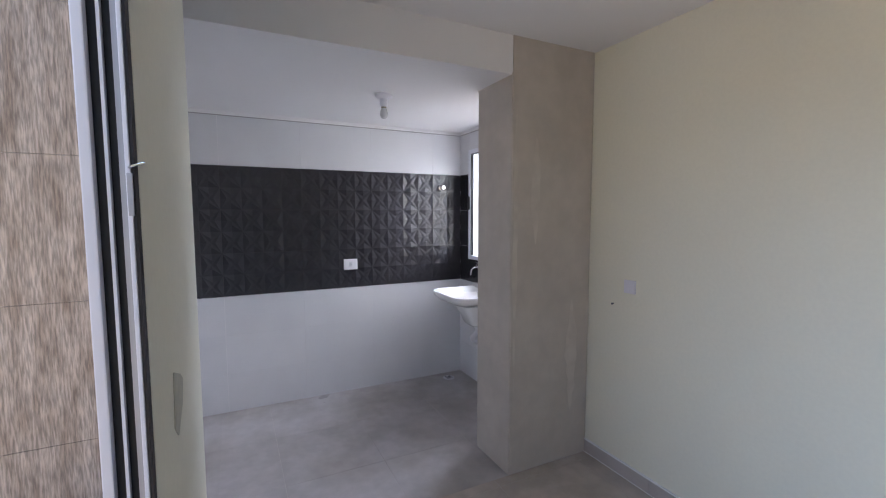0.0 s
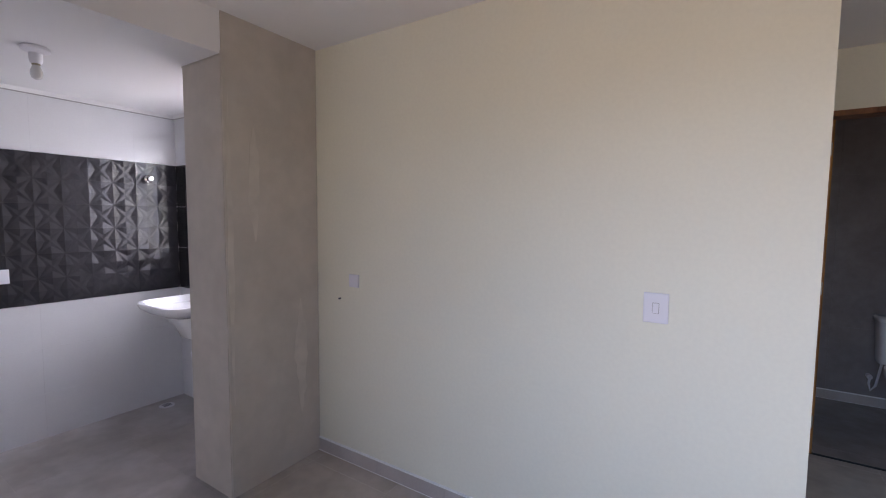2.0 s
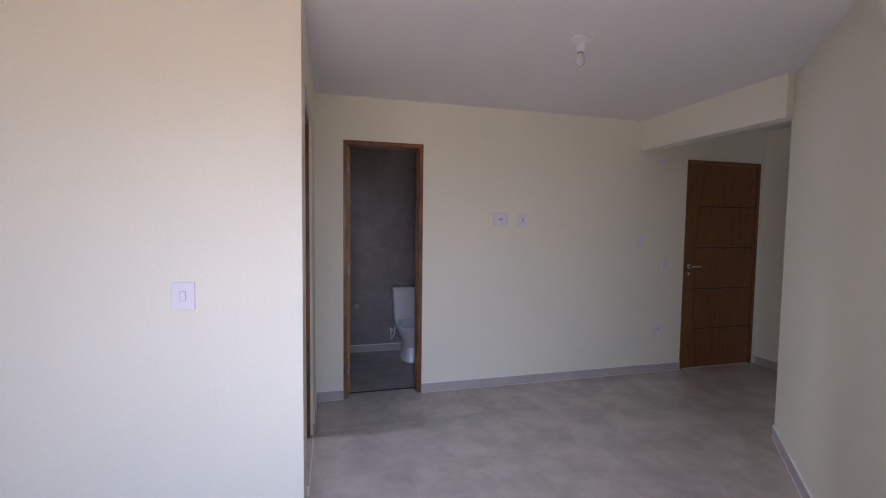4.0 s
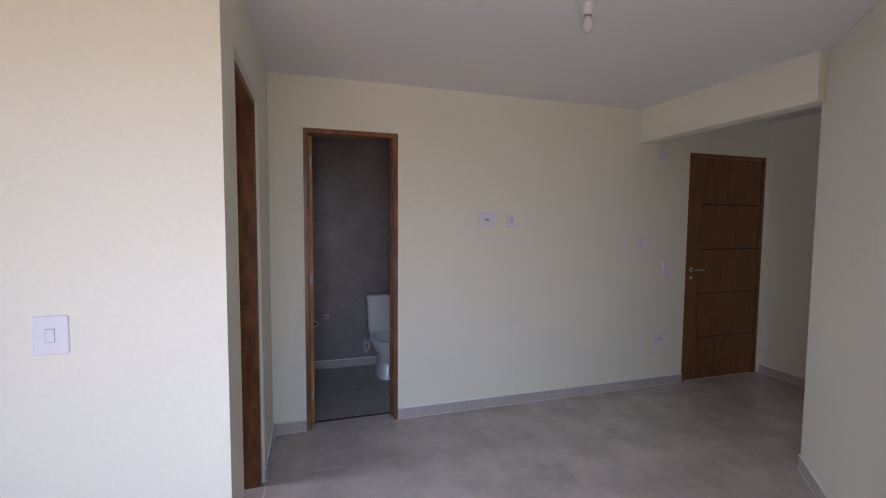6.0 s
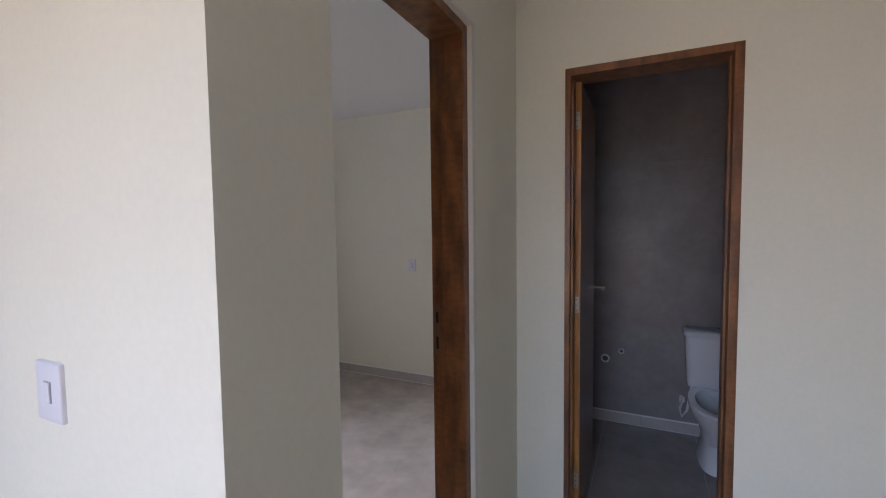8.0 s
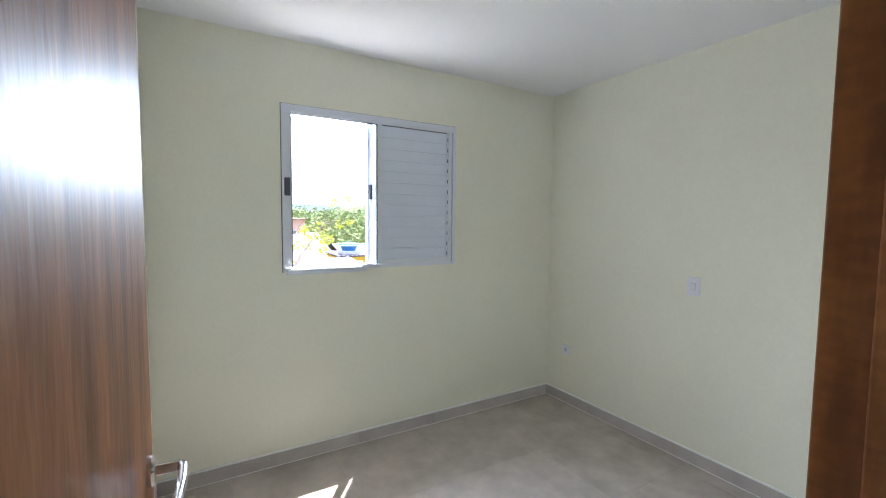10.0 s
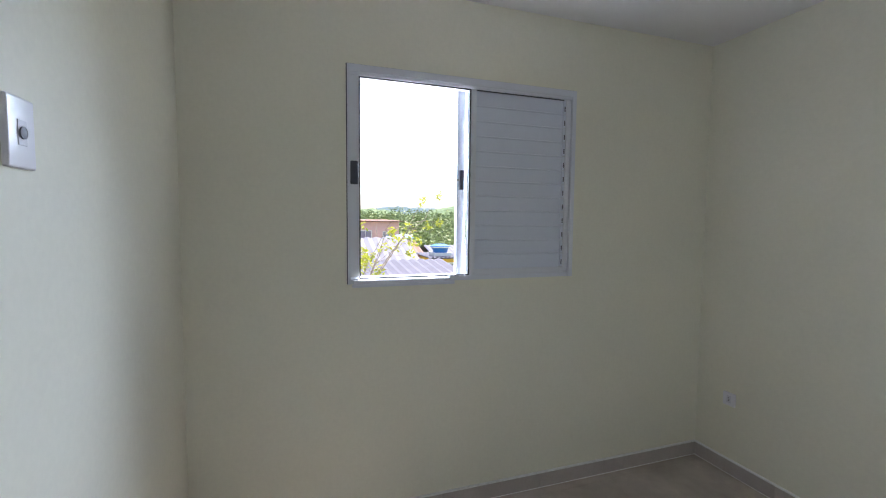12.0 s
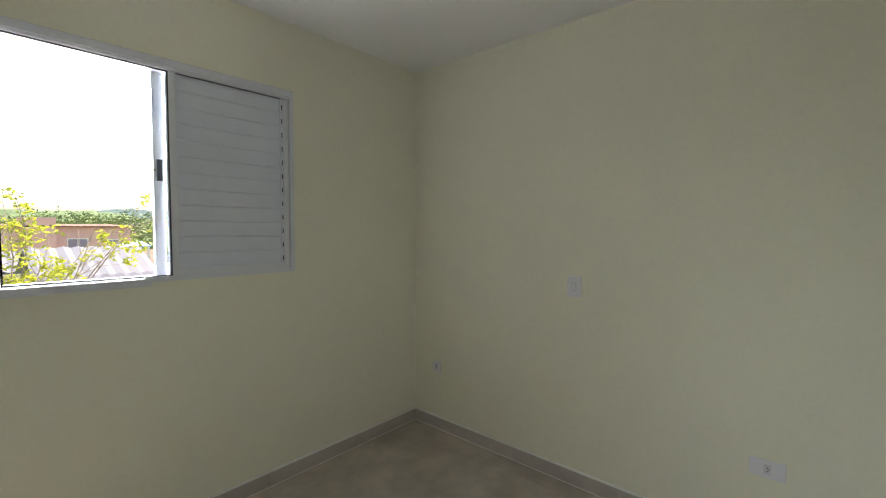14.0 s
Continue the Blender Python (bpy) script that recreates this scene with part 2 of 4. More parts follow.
def lathe(profile, segments=28, centre=(0, 0, 0), axis="z", sx=1.0, sy=1.0):
    """A surface turned round an axis; profile rows are (radius, height)."""
    bm = bmesh.new()
    rings = []
    for r, h in profile:
        ring = []
        for i in range(segments):
            a = 2 * math.pi * i / segments
            p = Vector((r * math.cos(a) * sx, r * math.sin(a) * sy, h))
            if axis == "y":
                p = Vector((p.x, -p.z, p.y))
            elif axis == "x":
                p = Vector((p.z, p.x, p.y))
            ring.append(bm.verts.new(p + Vector(centre)))
        rings.append(ring)
    for a, b in zip(rings, rings[1:]):
        for i in range(segments):
            j = (i + 1) % segments
            bm.faces.new((a[i], a[j], b[j], b[i]))
    bm.faces.new(list(reversed(rings[0])))
    bm.faces.new(rings[-1])
    bmesh.ops.recalc_face_normals(bm, faces=bm.faces)
    return bm


def tube(points, radius, segments=10, taper=1.0):
    """A round pipe along points."""
    bm = bmesh.new()
    pts = [Vector(p) for p in points]
    rings = []
    for i, p in enumerate(pts):
        d = (pts[min(i + 1, len(pts) - 1)] - pts[max(i - 1, 0)]).normalized()
        u = d.orthogonal().normalized() if i == 0 else (u - d * u.dot(d)).normalized()
        v = d.cross(u)
        r = radius * (1 + (taper - 1) * i / max(1, len(pts) - 1))
        rings.append([bm.verts.new(p + u * r * math.cos(2 * math.pi * k / segments) + v * r * math.sin(2 * math.pi * k / segments)) for k in range(segments)])
    for a, b in zip(rings, rings[1:]):
        for k in range(segments):
            j = (k + 1) % segments
            bm.faces.new((a[k], a[j], b[j], b[k]))
    bm.faces.new(list(reversed(rings[0])))
    bm.faces.new(rings[-1])
    bmesh.ops.recalc_face_normals(bm, faces=bm.faces)
    return bm


def prism(outline, z0, z1):
    """An upright block over an outline of (x, y)."""
    bm = bmesh.new()
    low = [bm.verts.new((x, y, z0)) for x, y in outline]
    high = [bm.verts.new((x, y, z1)) for x, y in outline]
    n = len(outline)
    for i in range(n):
        j = (i + 1) % n
        bm.faces.new((low[i], low[j], high[j], high[i]))
    bm.faces.new(list(reversed(low)))
    bm.faces.new(high)
    bmesh.ops.recalc_face_normals(bm, faces=bm.faces)
    return bm


def finish(name, bm, material, smooth=False):
    me = bpy.data.meshes.new(name)
    if smooth:
        for f in bm.faces:
            f.smooth = True
        for e in bm.edges:
            if len(e.link_faces) == 2 and e.calc_face_angle(0) > 0.7:
                e.smooth = False
    bm.to_mesh(me)
    bm.free()
    me.materials.append(material)
    return me


def part(name, bm, material, parent, label="", smooth=False):
    ob = new(name, finish(name, bm, material, smooth))
    ob.parent = parent
    if label:
        tagged(ob, label)
    return ob


def setting(name, bm, material, label, category):
    return tagged(new(name, finish(name, bm, material)), label, category, kind="structure")


def thing(name, at, label, category, group="", kind="", rz=0):
    ob = new(name)
    ob.empty_display_size = 0.1
    ob.matrix_basis = pose(*at, 0, 0, rz)
    return tagged(ob, label, category, group, kind)


# ---- the plan ----
H = 2.48            # ceiling of the flat
HK = 2.275          # lowered kitchen ceiling
YB = 1.57           # wall with the bathroom and entrance doors
YR = 2.99           # far wall of the bedroom
YW = 2.925          # back of the tiles on the far bathroom wall
XW = -2.57          # bedroom window wall
XP = -2.37          # pillar and edge of the lowered ceiling
XK = -3.99          # tiled kitchen wall
YD = -2.107         # wall with the balcony door
YL = 0.205          # bedroom face of the pale wall

setting("wall_living", boxes((XW - 0.14, 0.0, 0.0, YL, 0, H)), PALE, "smooth pale yellow painted wall of the living room", "wall")
# wall with the bedroom door
D1 = (0.2625, 1.0, 2.135)
setting("wall_bedroom_door", boxes((-0.14, 0, YL, D1[0], 0, H), (-0.14, 0, D1[1], YB, 0, H), (-0.14, 0, D1[0], D1[1], D1[2], H)), PALE, "pale yellow painted wall around the bedroom door", "wall")
D2 = (0.222, 0.88, 2.13)
D3 = (3.59, 4.53, 2.14)
setting("wall_bathroom_door", boxes((-0.14, D2[0], YB, YB + 0.14, 0, H), (D2[0], D2[1], YB, YB + 0.14, D2[2], H), (D2[1], D3[0], YB, YB + 0.14, 0, H),
                                    (D3[0], D3[1], YB, YB + 0.14, D3[2], H), (D3[1], 4.70, YB, YB + 0.14, 0, H)), PALE, "pale yellow painted wall with bathroom and entrance doors", "wall")
setting("wall_bath_divider", boxes((-0.14, 0, YB + 0.14, YR, 0, H)), PALE, "pale yellow wall between bedroom and bathroom", "wall")
setting("wall_bedroom_far", boxes((XW - 0.14, 1.74, YR, YR + 0.15, 0, H)), PALE, "pale yellow painted bedroom wall", "wall")
setting("wall_bath_side", boxes((1.60, 1.74, YB + 0.14, YR, 0, H)), PALE, "side wall of the bathroom", "wall")
W1 = (0.861, 2.04, 1.15, 2.12)
setting("wall_bedroom_window", boxes((XW - 0.12, XW, YL, W1[0], 0, H), (XW - 0.12, XW, W1[1], YR, 0, H), (XW - 0.12, XW, W1[0], W1[1], 0, W1[2]), (XW - 0.12, XW, W1[0], W1[1], W1[3], H)),
        PALE, "pale yellow painted bedroom wall with the window", "wall")
# kitchen
W2 = (-3.82, -2.82, 1.11, 2.095)
kitchen_wall = setting("wall_kitchen", boxes((XK - 0.15, XK - 0.008, -2.395, 0.11, 0, H)), WHITE, "tiled kitchen wall with a black relief band", "wall")
window_wall = setting("wall_kitchen_window", boxes((XK - 0.008, W2[0], -0.032, 0.11, 0, H), (W2[1], -2.73, -0.032, 0.11, 0, H), (W2[0], W2[1], -0.032, 0.11, 0, W2[2]), (W2[0], W2[1], -0.032, 0.11, W2[3], H)),
                      WHITE, "white tiled kitchen wall with the window", "wall")
setting("wall_kitchen_end", boxes((XK - 0.008, -2.095, -2.395, -2.345, 0, H)), WHITE, "white end wall of the kitchen", "wall")
setting("wall_kitchen_side", boxes((-2.235, -2.095, -2.345, YD - 0.058, 0, H)), WHITE, "white kitchen side wall", "wall")
# pillar of bare plaster
pbm = boxes((-2.735, XP, -0.595, 0.0, 0, H))
bmesh.ops.bevel(pbm, geom=[e for e in pbm.edges if abs(e.verts[0].co.z - e.verts[1].co.z) > 1], offset=0.006, segments=3, affect="EDGES")
setting("pillar", pbm, PLASTER, "bare grey plastered pillar beside the kitchen", "pillar")
# lighter smears of plaster on the pillar
SMEAR = mat("pale_plaster_smear", (0.64, 0.59, 0.53), 0.85, second=(0.55, 0.50, 0.45), grain=1.0, scale=9, bump=0.3, bump_scale=90, spec=0.2)
srng = random.Random(3)


def smear(along, z0, z1, width):
    """A thin uneven upright smear at y = along."""
    bm = bmesh.new()
    n = 14
    rows = []
    for i in range(n + 1):
        z = z0 + (z1 - z0) * i / n
        w = width * math.sin(math.pi * (i + 0.4) / (n + 0.8)) * srng.uniform(0.6, 1.2)
        a = srng.uniform(-0.004, 0.004)
        rows.append([bm.verts.new((XP + d, along + a + s * w / 2, z)) for s in (-1, 1) for d in (0.0012, -0.002)])
    for p, q in zip(rows, rows[1:]):
        bm.faces.new((p[0], p[2], q[2], q[0]))
        bm.faces.new((p[0], q[0], q[1], p[1]))
        bm.faces.new((p[2], p[3], q[3], q[2]))
    bmesh.ops.recalc_face_normals(bm, faces=bm.faces)
    return setting("plaster_smear", bm, SMEAR, "pale smear of plaster on the grey pillar", "plaster")


smear(-0.567, 0.5, 2.1, 0.030)
smear(-0.43, 1.35, 1.95, 0.07)
smear(-0.14, 0.3, 1.0, 0.09)
setting("wall_balcony", boxes((-2.095, -1.165, YD - 0.058, YD, 0, H), (-1.165, 0.72, YD - 0.058, YD, 2.15, H), (0.72, 1.10, YD - 0.058, YD, 0, H)), PALE, "pale yellow painted wall beside the balcony door", "wall")
# slanting wall and the beam
S0, S1 = Vector((3.12, 0.23)), Vector((0.984, YD))
sn = Vector((S0 - S1)).normalized()
sside = Vector((sn.y, -sn.x)) * 0.13
setting("wall_slanting", prism([S0, S1, S1 + sside, S0 + sside], 0, H), PALE, "pale yellow painted slanting wall", "wall")
setting("beam", boxes((3.03, 3.16, 0.20, YB, 2.195, H)), PALE, "pale yellow painted ceiling beam", "beam")
setting("wall_entrance_side", boxes((4.59, 4.70, -0.35, YB, 0, H)), PALE, "pale yellow wall beside the entrance door", "wall")
setting("wall_entrance_back", boxes((3.02, 4.59, -0.35, -0.20, 0, H)), PALE, "plain wall closing the entrance", "wall")

setting("ceiling_living", boxes((XP, 4.70, YD - 0.058, 0.0, H, H + 0.15)), WHITE, "smooth white painted ceiling", "ceiling")
setting("ceiling_bedroom", boxes((XW - 0.14, 4.70, 0.0, YR + 0.15, H, H + 0.15)), WHITE, "smooth white painted ceiling", "ceiling")
cbm = boxes((XK - 0.15, XP, -2.395, -0.595, HK, H + 0.15), (XK - 0.15, -2.735, -0.595, 0.11, HK, H + 0.15), (-2.735, XP, -0.595, 0.0, H, H + 0.15), (XP, -2.095, -2.395, YD - 0.058, H, H + 0.15))
setting("ceiling_kitchen", cbm, WHITE, "lowered white painted kitchen ceiling", "ceiling")
setting("cornice", boxes((XK + 0.001, XK + 0.014, -2.345, -0.042, HK - 0.026, HK), (XK + 0.014, -2.735, -0.056, -0.042, HK - 0.026, HK)), WHITE, "narrow white plaster strip under the kitchen ceiling", "trim")
# thin strips that draw the shade line under the kitchen ceiling
setting("joint", boxes((XK + 0.001, XK + 0.011, -2.345, -0.044, HK - 0.031, HK - 0.0262), (XK + 0.011, -2.735, -0.053, -0.044, HK - 0.031, HK - 0.0262)), GAPGREY, "thin grey strip for the shade line under the kitchen ceiling", "trim")
setting("joint", boxes((-2.732, XP + 0.004, -0.599, -0.594, HK - 0.006, HK + 0.012)), PLASTER, "plaster strip for the shade line under the kitchen ceiling", "trim")

setting("floor", boxes((-4.14, 4.70, YD - 0.058, YR + 0.15, -0.16, -0.0012), (-4.14, -2.095, -2.395, YD - 0.058, -0.16, -0.0012)), GROUT, "light grout bed of the tiled floor", "floor")


# ---- skirting ----
def skirting(name, p, q, out, height=0.078, parent_label="beige grey porcelain skirting with pale grout line"):
    """A row of skirting pieces from p to q on the floor; out points into the room."""
    p, q, out = Vector(p), Vector(q), Vector(out).normalized()
    along = (q - p).normalized()
    length = (q - p).length
    base = setting(name, prism([p, q, q + out * 0.0105, p + out * 0.0105], height + 0.0005, height + 0.0085), CAULK, parent_label, "baseboard")
    part("floor_joint", prism([p, q, q + out * 0.0135, p + out * 0.0135], 0.0004, 0.0024), CAULK, base)
    n = max(1, math.ceil(length / 0.578))
    step = length / n
    for i in range(n):
        a, b = p + along * (i * step + 0.001), p + along * ((i + 1) * step - 0.001)
        part("skirting_piece", prism([a, b, b + out * 0.010, a + out * 0.010], 0.0025, height), SKIRT, base)
    return base


skirting("baseboard_living", (XP, 0), (0, 0), (0, -1))
skirting("baseboard_return", (0, -0.0), (0, 0.261), (1, 0))
skirting("baseboard_return", (0, D1[1] + 0.002), (0, YB), (1, 0))
skirting("baseboard_bath_wall", (0.010, YB), (D2[0], YB), (0, -1))
skirting("baseboard_bath_wall", (D2[1], YB), (D3[0], YB), (0, -1))
skirting("baseboard_entrance", (4.59, YB), (4.59, -0.19), (-1, 0))
skirting("baseboard_slanting", S0, S1, (-sn.y, sn.x))
skirting("baseboard_bedroom_window", (XW, YL), (XW, YR), (1, 0))
skirting("baseboard_bedroom_far", (XW, YR), (-0.14, YR), (0, -1))
skirting("baseboard_bedroom_near", (XW, YL), (-0.14, YL), (0, 1))
skirting("baseboard_bathroom", (0.018, YW - 0.042), (1.582, YW - 0.042), (0, -1), 0.072)
skirting("baseboard_balcony_wall", (-2.095, YD), (-1.165, YD), (0, 1))

# filler strips beside the bedroom door frame
setting("trim", boxes((0, 0.0025, D1[1], D1[1] + 0.026, 0.08, 2.15), (0, 0.0025, 0.25, D1[1] + 0.026, 2.1355, 2.15)), FILLER, "rough white filler strip beside the door frame", "trim")
scuff = bmesh.new()
outline = ((-1.405, 1.20), (-1.385, 1.09), (-1.43, 1.055), (-1.52, 1.09), (-1.545, 1.14), (-1.50, 1.165))
front_v = [scuff.verts.new((x, YD + 0.0025, z)) for x, z in outline]
back_v = [scuff.verts.new((x, YD - 0.001, z)) for x, z in outline]
scuff.faces.new(front_v)
for q in range(6):
    scuff.faces.new((front_v[q], front_v[(q + 1) % 6], back_v[(q + 1) % 6], back_v[q]))
bmesh.ops.recalc_face_normals(scuff, faces=scuff.faces)
setting("wall_scuff", scuff, SCUFF, "grey scuff mark on the pale wall", "scuff")


# ---- doors ----
def hinge(parent, x, y, z):
    bm = boxes((x - 0.003, x + 0.022, y - 0.002, y + 0.002, z - 0.038, z + 0.038), (x - 0.022, x - 0.001, y - 0.002, y + 0.002, z - 0.038, z + 0.038))
    h = part("hinge", bm, STEEL, parent, "zinc plated steel hinge")
    part("hinge_pin", tube([(x, y - 0.004, z - 0.042), (x, y - 0.004, z + 0.042)], 0.0055, 8), STEEL, h, smooth=True)
    for k in (-0.026, 0, 0.026):
        part("screw", lathe([(0.003, 0), (0.0035, 0.001), (0.002, 0.0015)], 8, (x + 0.012, y - 0.002, z + k), "y"), GREYPL, h)


def lever(parent, x, y, z, sx, sy):
    """A chrome lever on a rose; sx: the way the lever points along x; sy: the way it stands out along y."""
    bm = lathe([(0.024, 0), (0.024, 0.006), (0.02, 0.009), (0.009, 0.010), (0.009, 0.045)], 20, (0, 0, 0), "y")
    bmesh.ops.transform(bm, matrix=pose(x, y, z) @ Matrix.Diagonal((1, -sy, 1, 1)), verts=bm.verts)
    bmesh.ops.recalc_face_normals(bm, faces=bm.faces)
    h = part("door_handle", bm, CHROME, parent, "chrome lever door handle", True)
    part("lever", tube([(x, y + sy * 0.045, z), (x + sx * 0.012, y + sy * 0.05, z), (x + sx * 0.06, y + sy * 0.05, z), (x + sx * 0.115, y + sy * 0.046, z)], 0.0085, 12, 0.8), CHROME, h, "", True)
    key = lathe([(0.017, 0), (0.017, 0.005), (0.012, 0.008)], 16, (0, 0, 0), "y")
    bmesh.ops.transform(key, matrix=pose(x, y, z - 0.075) @ Matrix.Diagonal((1, -sy, 1, 1)), verts=key.verts)
    part("escutcheon", key, CHROME, h, "", True)


# bedroom door: frame, leaf standing against the side wall
d1 = thing("door_1", (0, 0, 0), "varnished red-brown wooden bedroom door standing ajar inwards", "door", kind="structure")
part("jamb", boxes((-0.145, -0.0245, D1[0], D1[0] + 0.031, 0, D1[2]), bevel=0.002), WOOD, d1)
part("jamb", boxes((-0.145, -0.015, D1[1] - 0.034, D1[1], 0, D1[2]), (-0.100, -0.016, D1[1] - 0.040, D1[1] - 0.034, 0, D1[2] - 0.034), bevel=0.002), WOOD, d1)
part("head", boxes((-0.145, -0.015, D1[0] + 0.031, D1[1] - 0.034, D1[2] - 0.034, D1[2]), bevel=0.002), WOOD, d1)
strike = part("strike_plate", boxes((-0.137, -0.116, D1[1] - 0.0362, D1[1] - 0.0335, 0.985, 1.165), bevel=0.001), BRONZE, d1, "worn steel strike plate")
part("strike_hole", boxes((-0.130, -0.121, D1[1] - 0.0372, D1[1] - 0.036, 1.005, 1.05), (-0.130, -0.121, D1[1] - 0.0372, D1[1] - 0.036, 1.10, 1.14)), GROOVE, strike)
leaf1 = part("leaf", boxes((-0.68, -0.004, -0.034, 0.0, 0.008, 2.095), bevel=0.003), VARNISH, d1, "glossy varnished red-brown door leaf")
leaf1.matrix_basis = pose(-0.15, 0.294, 0, 0, 0, -2.6)
lever(leaf1, -0.62, 0.0, 1.06, 1, 1)

# bathroom door
d2 = thing("door_2", (0, 0, 0), "varnished brown wooden bathroom door, open inwards", "door", kind="structure")
y0, y1 = YB - 0.006, YB + 0.146
part("jamb", boxes((D2[0], D2[0] + 0.024, y0, y1, 0, D2[2]), (D2[0] + 0.024, D2[0] + 0.034, y0 + 0.02, y1 - 0.07, 0, D2[2] - 0.032), bevel=0.002), WOOD, d2)
part("jamb", boxes((D2[1] - 0.032, D2[1], y0, y1, 0, D2[2]), (D2[1] - 0.042, D2[1] - 0.032, y0 + 0.05, y1 - 0.045, 0, D2[2] - 0.032), bevel=0.002), WOOD, d2)
part("head", boxes((D2[0] + 0.024, D2[1] - 0.032, y0, y1, D2[2] - 0.032, D2[2]), bevel=0.002), WOOD, d2)
leaf2 = part("leaf", boxes((D2[0] + 0.025, D2[0] + 0.058, y1 - 0.055, y1 + 0.53, 0.012, D2[2] - 0.036), bevel=0.002), DARKWOOD, d2, "dark wooden door leaf seen edge-on")
part("leaf_edge", boxes((D2[0] + 0.025, D2[0] + 0.058, y1 - 0.0595, y1 - 0.0555, 0.012, D2[2] - 0.036)), PINE, leaf2, "pale varnished edge of the leaf")
for z in (0.22, 1.07, 1.92):
    hinge(d2, D2[0] + 0.030, y1 - 0.062, z)
hb = part("door_handle", tube([(D2[0] + 0.057, y1 + 0.49, 1.08), (D2[0] + 0.12, y1 + 0.49, 1.08), (D2[0] + 0.12, y1 + 0.38, 1.08)], 0.007, 10), STEEL, leaf2, "dull metal lever handle", True)
part("rose", lathe([(0.024, 0), (0.024, 0.007), (0.018, 0.01)], 18, (D2[0] + 0.0575, y1 + 0.49, 1.08), "x"), CHROME, hb, "", True)
setting("door_sill", boxes((D2[0] + 0.032, D2[1] - 0.032, YB + 0.105, YB + 0.125, -0.002, 0.005)), BLACKPL, "dark threshold strip of the bathroom", "sill")

# entrance door with carved grooves
d3 = thing("door_3", (0, 0, 0), "closed brown wooden entrance door with a curved groove", "door", kind="structure")
part("jamb", boxes((D3[0], D3[0] + 0.03, y0, y1, 0, D3[2]), bevel=0.002), LEAFWOOD, d3)
part("jamb", boxes((D3[1] - 0.03, D3[1], y0, y1, 0, D3[2]), bevel=0.002), LEAFWOOD, d3)
part("head", boxes((D3[0] + 0.03, D3[1] - 0.03, y0, y1, D3[2] - 0.03, D3[2]), bevel=0.002), LEAFWOOD, d3)
leaf3 = part("leaf", boxes((D3[0] + 0.032, D3[1] - 0.032, YB + 0.020, YB + 0.05, 0.006, D3[2] - 0.033)), GROOVE, d3, "dark core of the door leaf")


def groove_x(z):
    return 3.742 + 0.085 * ((z - 1.02) / 1.02) ** 2


def door_panel(zs, left, right):
    """A raised panel of the leaf between two edges given as functions of the height."""
    outline = [(left(z), z) for z in zs] + [(right(z), z) for z in reversed(zs)]
    bm = bmesh.new()
    fr = [bm.verts.new((x, YB + 0.012, z)) for x, z in outline]
    bk = [bm.verts.new((x, YB + 0.020, z)) for x, z in outline]
    n = len(outline)
    for i in range(n):
        j = (i + 1) % n
        bm.faces.new((fr[i], fr[j], bk[j], bk[i]))
    bm.faces.new(fr)
    bmesh.ops.recalc_face_normals(bm, faces=bm.faces)
    return bm


full = [0.006 + i * (D3[2] - 0.039) / 30 for i in range(31)]
part("stile", door_panel(full, lambda z: D3[0] + 0.032, lambda z: groove_x(z) - 0.005), LEAFWOOD, leaf3)
cuts = [0.006, 0.408, 0.827, 1.251, 1.676, D3[2] - 0.033]
for a, b in zip(cuts, cuts[1:]):
    a2, b2 = a + (0.006 if a > 0.1 else 0), b - (0.006 if b < 2 else 0)
    part("panel", door_panel([a2 + (b2 - a2) * i / 8 for i in range(9)], lambda z: groove_x(z) + 0.005, lambda z: D3[1] - 0.032), LEAFWOOD, leaf3)
lever(leaf3, D3[0] + 0.075, YB + 0.012, 1.062, 1, -1)


# ---- bedroom window ----
win = thing("window_1", (0, 0, 0), "white aluminium sliding window, half open, with a louvred shutter", "window", kind="structure")
a0, a1, b0, b1 = W1
part("window_frame", boxes((XW - 0.10, XW + 0.012, a0, a1, b1 - 0.032, b1), (XW - 0.10, XW + 0.006, a0, a1, b1 - 0.045, b1 - 0.032)), ALU, win, "upper frame rail")
part("window_frame", boxes((XW - 0.10, XW + 0.012, a0, a0 + 0.012, b0, b1 - 0.032), (XW - 0.095, XW + 0.002, a0 + 0.012, a0 + 0.052, b0 + 0.03, b1 - 0.045)), ALU, win, "left frame rail")
part("window_frame", boxes((XW - 0.10, XW + 0.012, a1 - 0.022, a1, b0, b1 - 0.032)), ALU, win, "right frame rail")
part("window_frame", boxes((XW - 0.10, XW + 0.004, a0 + 0.012, a1 - 0.022, b0, b0 + 0.022), (XW - 0.060, XW - 0.050, 1.45, a1 - 0.022, b0 + 0.022, b0 + 0.034)), ALU, win, "lower frame rail")
part("sill_rail", boxes((XW + 0.004, XW + 0.024, a0 + 0.018, a0 + 0.505, b0 - 0.014, b0 - 0.002), (XW + 0.004, XW + 0.022, a0 + 0.022, a0 + 0.505, b0 - 0.002, b0 + 0.018), bevel=0.002), ALU, win, "projecting drip rail under the open half")
part("sill_clip", boxes((XW + 0.004, XW + 0.024, a0 + 0.478, a0 + 0.506, b0 + 0.014, b0 + 0.030), bevel=0.002), ALU, win)
part("latch", boxes((XW + 0.002, XW + 0.016, a0 + 0.0125, a0 + 0.047, 1.598, 1.702), bevel=0.0065), GREYPL, win, "dark grey latch keeper")
